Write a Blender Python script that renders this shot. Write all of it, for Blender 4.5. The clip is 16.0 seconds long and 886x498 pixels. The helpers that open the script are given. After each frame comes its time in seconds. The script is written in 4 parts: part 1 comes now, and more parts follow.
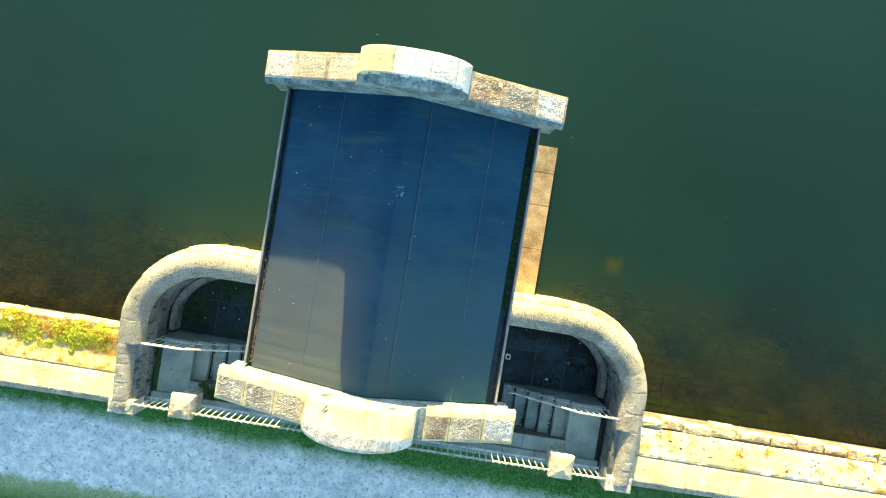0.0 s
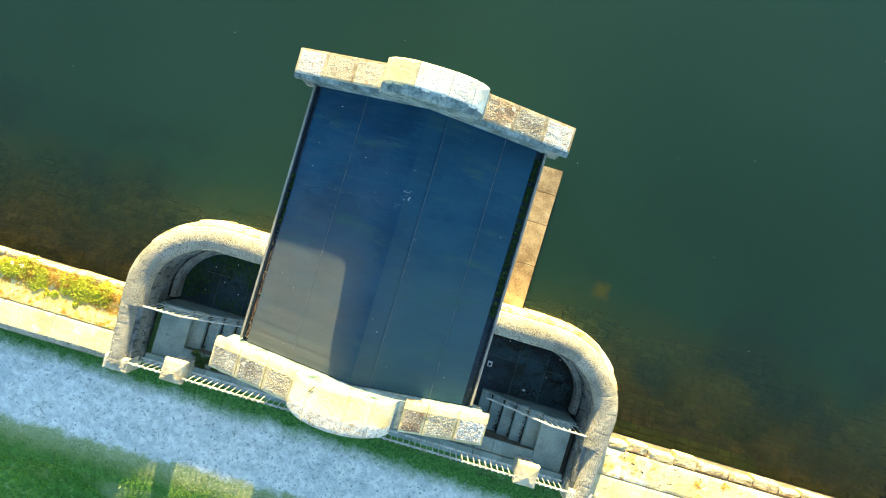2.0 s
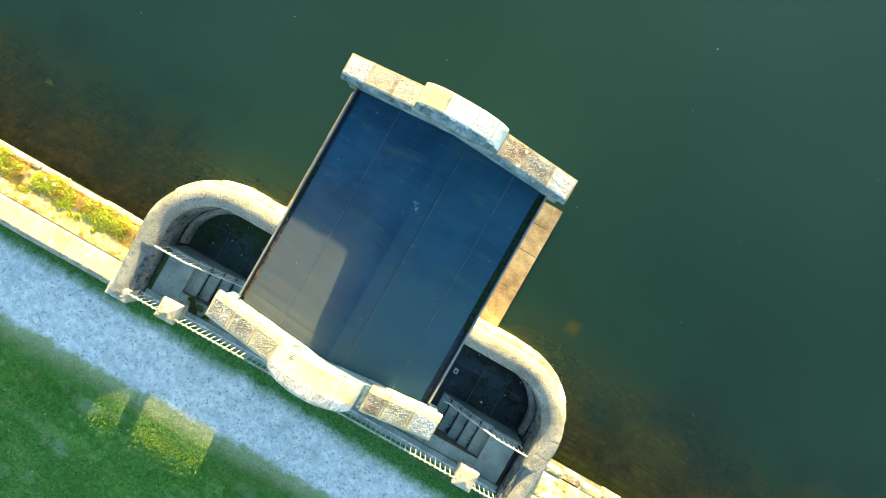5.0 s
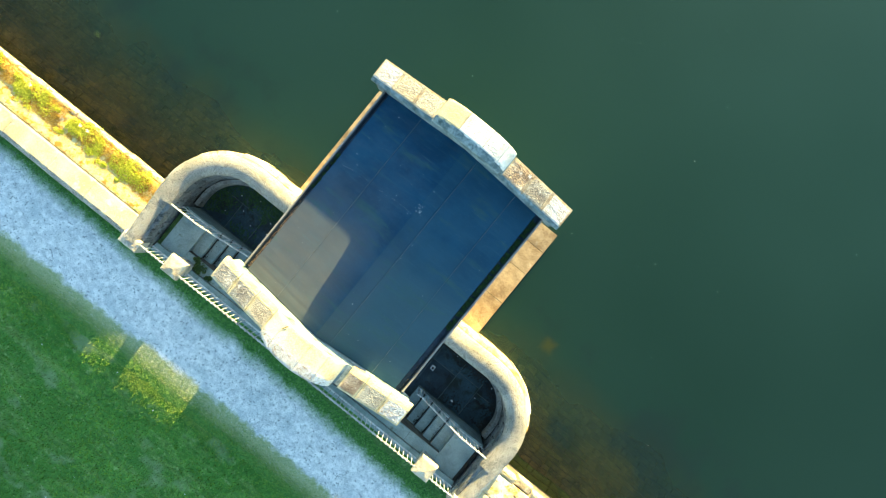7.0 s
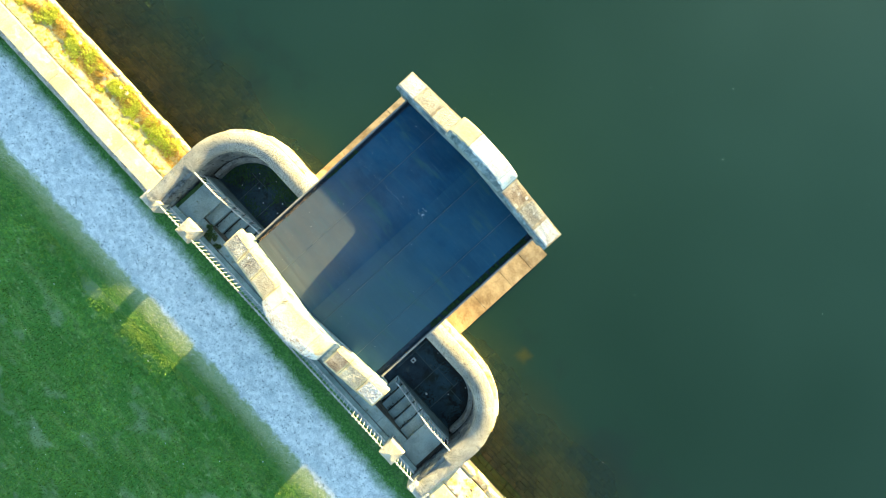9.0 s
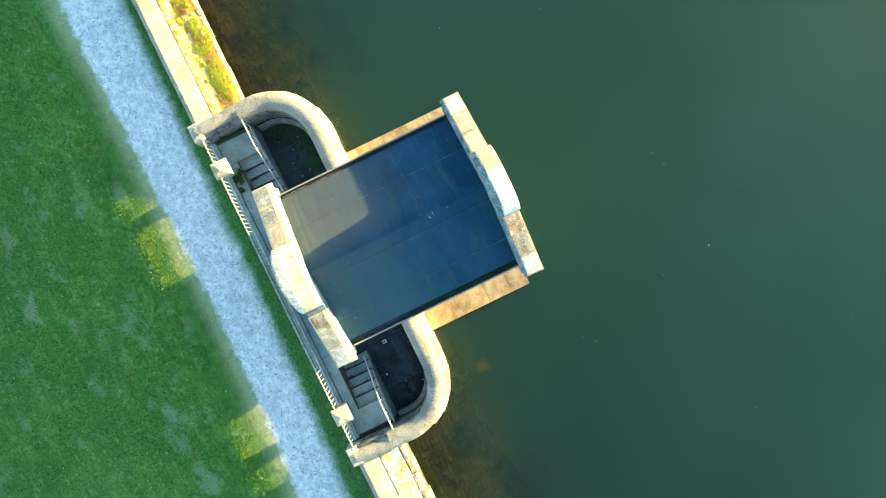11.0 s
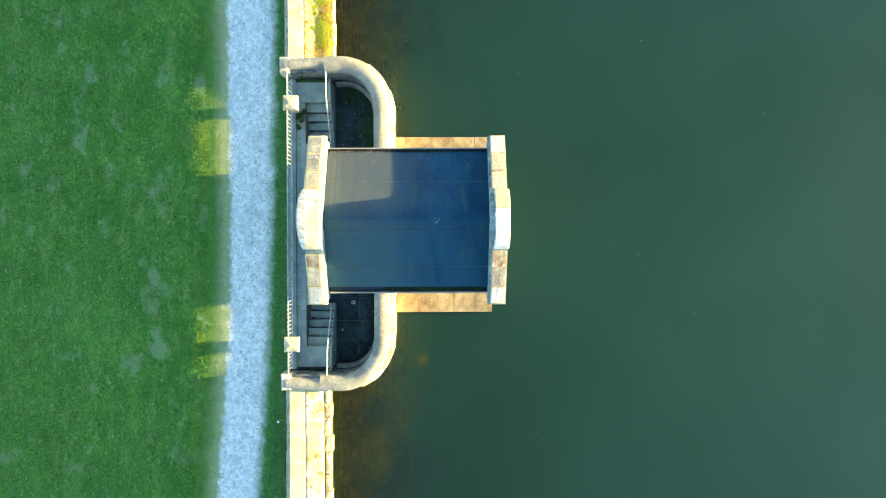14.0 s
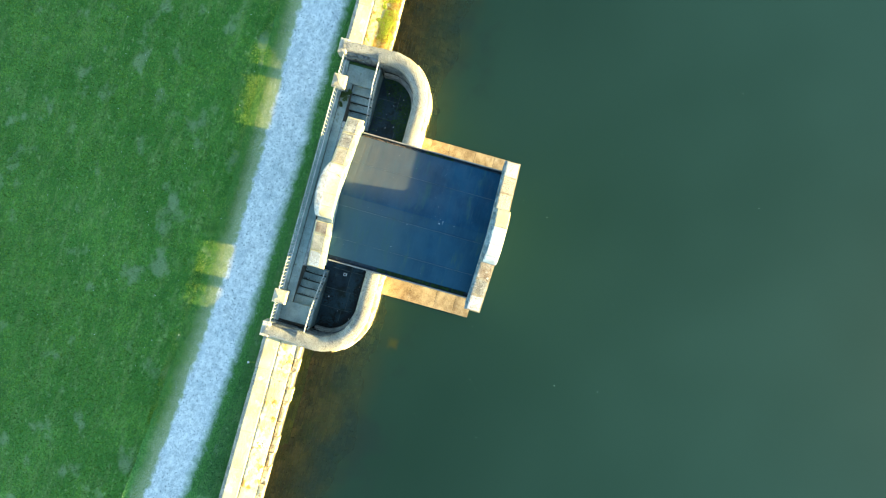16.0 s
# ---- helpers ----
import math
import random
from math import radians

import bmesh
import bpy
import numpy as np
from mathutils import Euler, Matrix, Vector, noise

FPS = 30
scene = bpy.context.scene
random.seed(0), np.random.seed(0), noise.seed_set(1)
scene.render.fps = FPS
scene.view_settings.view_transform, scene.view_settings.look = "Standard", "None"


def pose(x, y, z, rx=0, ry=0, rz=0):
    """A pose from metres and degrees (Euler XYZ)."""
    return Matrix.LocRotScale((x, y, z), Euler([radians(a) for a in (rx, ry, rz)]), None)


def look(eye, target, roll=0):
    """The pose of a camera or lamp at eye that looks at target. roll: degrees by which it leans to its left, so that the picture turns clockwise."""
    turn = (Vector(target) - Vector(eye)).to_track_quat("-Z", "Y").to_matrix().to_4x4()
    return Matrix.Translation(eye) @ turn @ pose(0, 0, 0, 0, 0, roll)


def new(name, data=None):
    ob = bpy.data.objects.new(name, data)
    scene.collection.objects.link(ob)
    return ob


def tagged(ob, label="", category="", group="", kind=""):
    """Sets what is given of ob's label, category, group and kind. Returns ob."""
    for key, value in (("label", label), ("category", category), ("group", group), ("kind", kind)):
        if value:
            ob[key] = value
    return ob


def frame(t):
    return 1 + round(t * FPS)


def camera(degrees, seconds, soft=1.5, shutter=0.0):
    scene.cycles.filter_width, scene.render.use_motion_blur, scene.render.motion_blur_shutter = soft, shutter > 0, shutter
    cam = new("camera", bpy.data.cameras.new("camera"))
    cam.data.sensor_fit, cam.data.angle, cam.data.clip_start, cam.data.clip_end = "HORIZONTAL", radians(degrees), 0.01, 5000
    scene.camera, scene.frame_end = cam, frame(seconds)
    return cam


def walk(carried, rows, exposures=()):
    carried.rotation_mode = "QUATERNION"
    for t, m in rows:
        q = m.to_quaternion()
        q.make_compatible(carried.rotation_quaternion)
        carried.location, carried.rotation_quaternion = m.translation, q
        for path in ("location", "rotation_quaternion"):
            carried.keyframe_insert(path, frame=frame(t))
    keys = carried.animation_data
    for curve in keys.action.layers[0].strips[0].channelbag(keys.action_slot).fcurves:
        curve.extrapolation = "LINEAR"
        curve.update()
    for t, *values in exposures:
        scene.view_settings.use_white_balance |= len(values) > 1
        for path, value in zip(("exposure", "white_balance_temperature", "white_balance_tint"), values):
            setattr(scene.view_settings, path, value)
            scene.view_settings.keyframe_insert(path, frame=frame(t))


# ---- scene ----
cam = camera(73.0, 16.0, soft=1.1)
# seconds, x, y, z, turn; the lens points straight down but for a hair
ROWS = [
    (0.0, 0.738, 0.392, 13.047, 9.16),
    (0.5, 0.744, 0.417, 13.167, 10.90),
    (1.0, 0.744, 0.439, 13.296, 12.64),
    (1.5, 0.743, 0.462, 13.445, 14.50),
    (2.0, 0.736, 0.489, 13.610, 16.54),
    (2.5, 0.723, 0.531, 13.796, 18.59),
    (3.0, 0.715, 0.589, 13.991, 20.69),
    (3.5, 0.721, 0.637, 14.157, 22.85),
    (4.0, 0.720, 0.658, 14.322, 25.06),
    (6.5, 0.740, 0.774, 15.252, 36.75),
    (7.0, 0.734, 0.789, 15.496, 39.09),
    (7.5, 0.735, 0.812, 15.720, 41.39),
    (8.0, 0.738, 0.839, 15.954, 43.64),
    (10.5, 0.744, 0.938, 17.686, 58.25),
    (11.0, 0.723, 0.953, 18.088, 64.07),
    (11.5, 0.711, 0.967, 18.478, 68.52),
    (12.0, 0.714, 0.997, 18.874, 73.09),
    (12.5, 0.708, 1.019, 19.264, 77.54),
    (13.0, 0.693, 1.051, 19.670, 81.79),
    (13.5, 0.683, 1.074, 20.085, 85.79),
    (14.0, 0.669, 1.099, 20.500, 89.85),
    (14.5, 0.667, 1.122, 20.884, 93.77),
    (15.0, 0.655, 1.143, 21.287, 97.74),
    (15.5, 0.650, 1.164, 21.700, 101.68),
    (16.0, 0.657, 1.186, 22.117, 105.54),
]
TIP, LEAN = -0.510, -0.409
walk(cam, [(t, pose(x, y, z, TIP, LEAN, turn)) for t, x, y, z, turn in ROWS], [(0.0, 2.52, 6500, 0), (4.0, 2.57, 6500, 0), (8.0, 2.63, 6500, 0), (12.0, 2.7, 6500, 0), (16.0, 2.7, 6500, 0)])

# ---- world, sun, exposure ----
SUN_UP, SUN_SIDE = 8.0, 4.5      # degrees above the water; degrees round from the y axis towards minus x
world = bpy.data.worlds.new("world")
scene.world = world
world.use_nodes = True
wn = world.node_tree
sky = wn.nodes.new("ShaderNodeTexSky")
sky.sky_type = "NISHITA"
sky.sun_disc = False
sky.sun_elevation = radians(SUN_UP)
sky.sun_rotation = radians(-SUN_SIDE)
sky.air_density, sky.dust_density, sky.ozone_density = 1.0, 0.3, 1.8
wn.links.new(sky.outputs[0], wn.nodes["Background"].inputs[0])
wn.nodes["Background"].inputs[1].default_value = 0.115
sun = new("sun", bpy.data.lights.new("sun", "SUN"))
sun.data.energy, sun.data.angle, sun.data.color = 5.0, radians(0.5), (1.0, 0.75, 0.31)
sun.matrix_world = look((0, 0, 0), (math.sin(radians(SUN_SIDE)), -math.cos(radians(SUN_SIDE)), -math.tan(radians(SUN_UP))))

# levels in metres: the path lies near zero
PATH, FLOOR, WATER, LEDGE, COPE, BERM, SLAB = -0.12, -1.04, -0.66, -0.55, 0.63, 0.29, 0.36


# ---- materials ----
def ramp(nt, fac, stops):
    node = nt.nodes.new("ShaderNodeValToRGB")
    els = node.color_ramp.elements
    while len(els) < len(stops):
        els.new(0.5)
    for el, (at, col) in zip(els, stops):
        el.position = at
        el.color = (*col, 1) if len(col) == 3 else col
    nt.links.new(fac, node.inputs[0])
    return node.outputs[0]


def noise_tex(nt, scale, detail=4, rough=0.6, vec=None, stretch=None):
    node = nt.nodes.new("ShaderNodeTexNoise")
    node.inputs["Scale"].default_value = scale
    node.inputs["Detail"].default_value = detail
    node.inputs["Roughness"].default_value = rough
    if vec is None:
        vec = nt.nodes.new("ShaderNodeNewGeometry").outputs["Position"]
    if stretch:
        m = nt.nodes.new("ShaderNodeMapping")
        m.inputs["Scale"].default_value = stretch
        nt.links.new(vec, m.inputs["Vector"])
        vec = m.outputs[0]
    nt.links.new(vec, node.inputs["Vector"])
    return node.outputs["Fac"]


def mix_col(nt, fac, a, b, mode="MIX"):
    node = nt.nodes.new("ShaderNodeMix")
    node.data_type, node.blend_type = "RGBA", mode
    for sock, v in ((node.inputs[0], fac), (node.inputs[6], a), (node.inputs[7], b)):
        if isinstance(v, (int, float)):
            sock.default_value = v
        elif isinstance(v, tuple):
            sock.default_value = (*v, 1)
        else:
            nt.links.new(v, sock)
    return node.outputs[2]


def calc(nt, op, a, b=0.0, clamp=False):
    node = nt.nodes.new("ShaderNodeMath")
    node.operation, node.use_clamp = op, clamp
    for sock, v in zip(node.inputs, (a, b)):
        if isinstance(v, (int, float)):
            sock.default_value = v
        else:
            nt.links.new(v, sock)
    return node.outputs[0]


def material(name, lo, hi, scale=3.0, fine=40.0, rough=0.85, bump=0.3, depth=0.01, spots=None, vary=0.0, metal=0.0, stretch=None, tones=None):
    """Two scales of colour, a fine relief; spots: (colour, scale, from, to); vary: how far pieces differ."""
    mat = bpy.data.materials.new(name)
    mat.use_nodes = True
    nt = mat.node_tree
    bs = nt.nodes["Principled BSDF"]
    big, small = noise_tex(nt, scale, 5, 0.6, stretch=stretch), noise_tex(nt, fine, 6, 0.7)
    col = ramp(nt, calc(nt, "ADD", calc(nt, "MULTIPLY", big, 0.55), calc(nt, "MULTIPLY", small, 0.45)), [(0.41, lo), (0.59, hi)])
    if spots:
        for c, s, f, t in spots:
            col = mix_col(nt, ramp(nt, noise_tex(nt, s, 6, 0.65), [(f, (0, 0, 0)), (t, (1, 1, 1))]), col, c)
    if vary:
        info = nt.nodes.new("ShaderNodeObjectInfo")
        col = mix_col(nt, 1.0, col, ramp(nt, info.outputs["Random"], tones or [(0.0, (1 - vary,) * 3), (1.0, (1.0, 1 - vary * 0.12, 1 - vary * 0.3))]), "MULTIPLY")
    nt.links.new(col, bs.inputs["Base Color"])
    bs.inputs["Roughness"].default_value = rough
    bs.inputs["Metallic"].default_value = metal
    b = nt.nodes.new("ShaderNodeBump")
    b.inputs["Strength"].default_value, b.inputs["Distance"].default_value = bump, depth
    nt.links.new(calc(nt, "ADD", small, calc(nt, "MULTIPLY", big, 0.6)), b.inputs["Height"])
    nt.links.new(b.outputs[0], bs.inputs["Normal"])
    return mat


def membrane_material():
    """Dark blue-grey sheet, dusty, streaked; sun on the dam end is painted in."""
    mat = material("dark_blue_grey_roof_membrane", (0.005, 0.040, 0.088), (0.011, 0.064, 0.128), 1.3, 60, 0.75, 0.25, 0.004, None, 0.08)
    nt = mat.node_tree
    bs = nt.nodes["Principled BSDF"]
    bs.inputs["Specular IOR Level"].default_value = 0.12
    col = bs.inputs["Base Color"].links[0].from_socket
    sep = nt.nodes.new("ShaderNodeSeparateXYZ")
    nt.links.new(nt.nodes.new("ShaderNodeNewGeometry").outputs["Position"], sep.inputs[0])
    # painted pale where sun lies, dark in the far gable's shade
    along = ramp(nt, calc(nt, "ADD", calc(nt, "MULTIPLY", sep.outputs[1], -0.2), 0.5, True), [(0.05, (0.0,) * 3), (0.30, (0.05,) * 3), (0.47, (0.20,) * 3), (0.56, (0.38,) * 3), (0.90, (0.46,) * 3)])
    # the east slope's grazing light is painted as a lighter tone
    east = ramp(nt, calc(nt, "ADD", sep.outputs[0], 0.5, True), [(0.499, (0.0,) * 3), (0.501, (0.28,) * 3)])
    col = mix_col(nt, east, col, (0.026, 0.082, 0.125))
    # the shaded strip west of the ridge is painted: less pale there
    ridge_shade = calc(nt, "ADD", calc(nt, "MULTIPLY", calc(nt, "ABSOLUTE", calc(nt, "SUBTRACT", sep.outputs[0], 0.0)), 1.3), calc(nt, "ADD", 0.28, east), True)
    along = calc(nt, "MULTIPLY", along, ridge_shade)
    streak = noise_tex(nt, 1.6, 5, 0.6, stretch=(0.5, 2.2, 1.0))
    dust_and_sun = calc(nt, "ADD", along, calc(nt, "MULTIPLY", calc(nt, "SUBTRACT", streak, 0.5), 0.32), True)
    # warm sunlit tone on the west; a thin green algae film tints the east
    film = calc(nt, "ADD", calc(nt, "MULTIPLY", sep.outputs[0], 1.1), calc(nt, "MULTIPLY", streak, 0.8), True)
    col = mix_col(nt, dust_and_sun, col, mix_col(nt, film, (0.178, 0.156, 0.128), (0.080, 0.130, 0.125)))
    col = mix_col(nt, ramp(nt, noise_tex(nt, 0.9, 5, 0.7, stretch=(0.6, 3.0, 1.0)), [(0.56, (0, 0, 0)), (0.70, (0.6,) * 3)]), col, (0.045, 0.100, 0.085))
    col = mix_col(nt, ramp(nt, noise_tex(nt, 2.4, 6, 0.7, stretch=(0.5, 7.0, 1.0)), [(0.54, (0, 0, 0)), (0.72, (0.30,) * 3)]), col, (0.050, 0.115, 0.150))
    col = mix_col(nt, ramp(nt, noise_tex(nt, 55, 3, 0.6), [(0.70, (0, 0, 0)), (0.76, (0.7,) * 3)]), col, (0.30, 0.32, 0.32))
    nt.links.new(col, bs.inputs["Base Color"])
    return mat


M_COPE = material("rock_faced_limestone", (0.50, 0.44, 0.35), (0.84, 0.79, 0.67), 2.5, 50, 0.9, 1.0, 0.025, [((0.15, 0.11, 0.07), 42, 0.54, 0.63), ((0.52, 0.34, 0.15), 2.6, 0.58, 0.72)], 0.16, tones=[(0.0, (1, 1, 1)), (0.55, (1, 0.97, 0.92)), (0.8, (0.94, 0.84, 0.68)), (0.93, (0.78, 0.60, 0.45))])
# its dark specks are the shadowed pits of the hammering, painted in
M_COPEWALL = material("hammered_limestone", (0.34, 0.325, 0.28), (0.64, 0.60, 0.52), 2.5, 55, 0.9, 1.0, 0.03, [((0.07, 0.065, 0.06), 52, 0.52, 0.575), ((0.26, 0.22, 0.15), 5, 0.58, 0.74)], 0.14)
M_PANEL = material("pale_speckled_limestone_panel", (0.54, 0.49, 0.42), (0.88, 0.85, 0.79), 2.5, 46, 0.9, 1.0, 0.015, [((0.13, 0.09, 0.06), 60, 0.56, 0.61), ((0.38, 0.24, 0.13), 30, 0.54, 0.61), ((0.42, 0.27, 0.14), 6.0, 0.60, 0.72)])
M_PANELBROWN = material("brown_speckled_limestone_panel", (0.30, 0.19, 0.11), (0.66, 0.50, 0.34), 3.5, 46, 0.9, 1.0, 0.02, [((0.10, 0.06, 0.04), 60, 0.55, 0.60), ((0.76, 0.70, 0.60), 9.0, 0.56, 0.66)])
M_PANELGREY = material("grey_speckled_limestone_panel", (0.27, 0.22, 0.16), (0.63, 0.56, 0.45), 3.5, 46, 0.9, 1.0, 0.015, [((0.08, 0.06, 0.045), 60, 0.54, 0.59), ((0.78, 0.72, 0.60), 9.0, 0.58, 0.68)])
M_PANELTAN = material("tan_speckled_limestone_panel", (0.46, 0.37, 0.25), (0.78, 0.68, 0.50), 3.0, 46, 0.9, 1.0, 0.02, [((0.15, 0.10, 0.06), 60, 0.56, 0.61), ((0.46, 0.27, 0.12), 6.0, 0.60, 0.72)])
M_DRAFT = material("smooth_drafted_limestone", (0.38, 0.31, 0.21), (0.66, 0.59, 0.45), 2.5, 40, 0.9, 0.4, 0.01, [((0.30, 0.24, 0.18), 9, 0.64, 0.74)])
M_MARGIN = material("tan_drafted_margin", (0.34, 0.24, 0.14), (0.66, 0.54, 0.36), 4.0, 40, 0.9, 0.5, 0.01, [((0.20, 0.12, 0.07), 12, 0.56, 0.66)])
# the low sun's yellow on the roof-side strip is mixed into this colour
M_TAN = material("sun_tinted_weathered_limestone", (0.46, 0.36, 0.19), (0.76, 0.63, 0.38), 3.0, 40, 0.9, 0.5, 0.01, [((0.20, 0.14, 0.09), 24, 0.62, 0.70), ((0.76, 0.67, 0.46), 5, 0.58, 0.70)])
M_WHITE = material("bleached_limestone", (0.50, 0.41, 0.24), (0.80, 0.70, 0.48), 2.0, 40, 0.9, 0.5, 0.012, [((0.14, 0.12, 0.10), 36, 0.60, 0.67), ((0.40, 0.29, 0.17), 5, 0.60, 0.72), ((0.86, 0.82, 0.72), 1.6, 0.54, 0.66)])
M_BLEACH = material("sun_bleached_limestone", (0.62, 0.58, 0.50), (0.90, 0.87, 0.80), 2.0, 40, 0.9, 0.5, 0.012, [((0.14, 0.12, 0.10), 36, 0.60, 0.67), ((0.42, 0.36, 0.27), 5, 0.62, 0.74)])
M_BUTTER = material("yellow_limestone", (0.62, 0.49, 0.27), (0.84, 0.72, 0.46), 2.0, 40, 0.9, 0.4, 0.01, [((0.28, 0.20, 0.10), 26, 0.63, 0.69)])
# blue shade of faces turned from the sun, painted in with teal algae stain
M_SHADESTAIN = material("shade_blue_algae_limestone", (0.085, 0.13, 0.145), (0.30, 0.375, 0.40), 3.4, 18, 0.9, 0.8, 0.02, [((0.025, 0.060, 0.065), 5, 0.55, 0.70)])
M_GROUT = material("dark_grit_joint", (0.045, 0.065, 0.065), (0.13, 0.16, 0.15), 6, 50, 0.9, 0.4, 0.006)
M_WALL = material("weathered_limestone", (0.27, 0.27, 0.25), (0.54, 0.54, 0.50), 2.0, 22, 0.9, 0.8, 0.02, [((0.06, 0.06, 0.05), 7, 0.54, 0.68), ((0.05, 0.05, 0.04), 30, 0.58, 0.64)], 0.2)
# darker copy of the wall limestone: shade of the inner faces painted in
M_INNER = material("shade_darkened_limestone", (0.13, 0.145, 0.15), (0.34, 0.36, 0.36), 2.0, 22, 0.9, 0.8, 0.02, [((0.03, 0.035, 0.03), 6, 0.54, 0.66), ((0.03, 0.03, 0.03), 28, 0.57, 0.63)], 0.3)
M_CREAM = material("cream_sandstone", (0.52, 0.42, 0.22), (0.80, 0.71, 0.46), 1.6, 30, 0.9, 0.6, 0.012, [((0.84, 0.81, 0.72), 1.7, 0.48, 0.62), ((0.50, 0.27, 0.06), 2.6, 0.545, 0.62), ((0.10, 0.07, 0.04), 13, 0.645, 0.69)], 0.1)
M_SLABTOP = material("pale_sandstone", (0.54, 0.45, 0.25), (0.82, 0.73, 0.46), 1.6, 34, 0.9, 0.7, 0.012, [((0.86, 0.82, 0.70), 3.5, 0.56, 0.70), ((0.20, 0.17, 0.11), 26, 0.66, 0.73)], 0.1)
M_EDGE = material("orange_brown_edge_stone", (0.44, 0.31, 0.13), (0.78, 0.66, 0.42), 4.0, 30, 0.9, 0.8, 0.02, [((0.82, 0.74, 0.54), 5.0, 0.54, 0.64), ((0.34, 0.17, 0.04), 6.0, 0.57, 0.65), ((0.10, 0.07, 0.04), 16, 0.62, 0.67)], 0.12)
M_LICHEN = material("orange_mossy_stone", (0.60, 0.42, 0.11), (0.88, 0.75, 0.38), 3.4, 24, 0.95, 0.9, 0.025, [((0.86, 0.78, 0.52), 2.4, 0.55, 0.66), ((0.58, 0.28, 0.03), 6.5, 0.51, 0.60), ((0.40, 0.43, 0.06), 10.0, 0.58, 0.66), ((0.20, 0.11, 0.04), 22, 0.63, 0.68)], 0.1)
M_LEDGE = material("tan_sandstone", (0.25, 0.165, 0.085), (0.56, 0.42, 0.25), 2.2, 34, 0.85, 0.6, 0.012, [((0.62, 0.52, 0.38), 3, 0.58, 0.74), ((0.18, 0.11, 0.05), 22, 0.60, 0.68)], 0.14)
M_SLAB = material("grey_flagstone", (0.18, 0.235, 0.225), (0.33, 0.41, 0.39), 2.5, 40, 0.8, 0.3, 0.006, [((0.09, 0.11, 0.06), 5, 0.60, 0.75)], 0.12)
# the sunk floor's shade is put into this dark blue base
M_FLOOR = material("shade_dark_flagstone", (0.010, 0.026, 0.038), (0.032, 0.082, 0.112), 2.2, 30, 0.7, 0.4, 0.008, [((0.10, 0.14, 0.13), 3.2, 0.59, 0.74), ((0.008, 0.018, 0.008), 1.9, 0.52, 0.61), ((0.006, 0.007, 0.006), 6, 0.58, 0.64)], 0.5)
# near-black for leaf litter, and for shade drawn as dark strips
M_DIRTSHADE = material("black_litter_and_shade", (0.012, 0.011, 0.009), (0.035, 0.030, 0.022), 9, 60, 0.95, 0.9, 0.02)
M_JOINT = material("dark_mortar", (0.05, 0.045, 0.035), (0.14, 0.12, 0.09), 6, 50, 0.95, 0.5, 0.006)
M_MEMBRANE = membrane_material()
M_SEAM = material("dusty_weld", (0.06, 0.095, 0.125), (0.19, 0.21, 0.22), 5, 50, 0.8, 0.2, 0.002)
M_GUTTER = material("dark_gutter_lead", (0.008, 0.020, 0.034), (0.026, 0.045, 0.064), 5, 40, 0.9, 0.4, 0.006)
M_FASCIA = material("pale_gutter_edge", (0.20, 0.19, 0.17), (0.34, 0.32, 0.28), 4, 40, 0.6, 0.2, 0.003)
M_MOSS = material("moss", (0.012, 0.035, 0.008), (0.05, 0.11, 0.02), 14, 70, 0.95, 0.9, 0.02)
M_LITTER = material("brown_leaf_litter", (0.09, 0.07, 0.055), (0.25, 0.185, 0.14), 9, 60, 0.95, 0.9, 0.02)
M_IRON = material("white_painted_iron", (0.32, 0.30, 0.28), (0.66, 0.65, 0.62), 6, 60, 0.5, 0.3, 0.003, [((0.22, 0.10, 0.06), 12, 0.60, 0.70)])
M_GRIT = material("dusty_grit", (0.55, 0.60, 0.55), (0.80, 0.82, 0.76), 3, 40, 0.95, 0.4, 0.01)
M_STONEBED = material("submerged_pitching_stone", (0.10, 0.065, 0.025), (0.34, 0.23, 0.085), 1.3, 14, 0.9, 0.8, 0.02, [((0.05, 0.07, 0.02), 1.2, 0.50, 0.70), ((0.012, 0.022, 0.024), 0.9, 0.53, 0.63)], 0.55)
M_STONEGREEN = material("submerged_olive_stone", (0.12, 0.11, 0.03), (0.34, 0.30, 0.09), 1.3, 18, 0.9, 0.6, 0.015, [((0.10, 0.15, 0.02), 0.9, 0.45, 0.62)], 0.5)
M_STONEMOSS = material("mossy_submerged_stone", (0.09, 0.18, 0.02), (0.22, 0.34, 0.05), 1.6, 18, 0.9, 0.5, 0.015, None, 0.35)
M_BED = material("silt_bed", (0.010, 0.012, 0.005), (0.05, 0.045, 0.02), 0.7, 12, 0.95, 0.4, 0.02)
M_SPECK = material("white_speck", (0.7, 0.7, 0.68), (0.85, 0.85, 0.82), 4, 30, 0.6, 0.1, 0.002)
SUNK_STONE = (4.78, 0.52)
M_RED = material("red_plastic", (0.55, 0.02, 0.02), (0.70, 0.05, 0.04), 4, 30, 0.4, 0.05, 0.001)
M_DOOR = material("dark_painted_wood", (0.03, 0.05, 0.04), (0.06, 0.08, 0.06), 4, 30, 0.5, 0.2, 0.003)


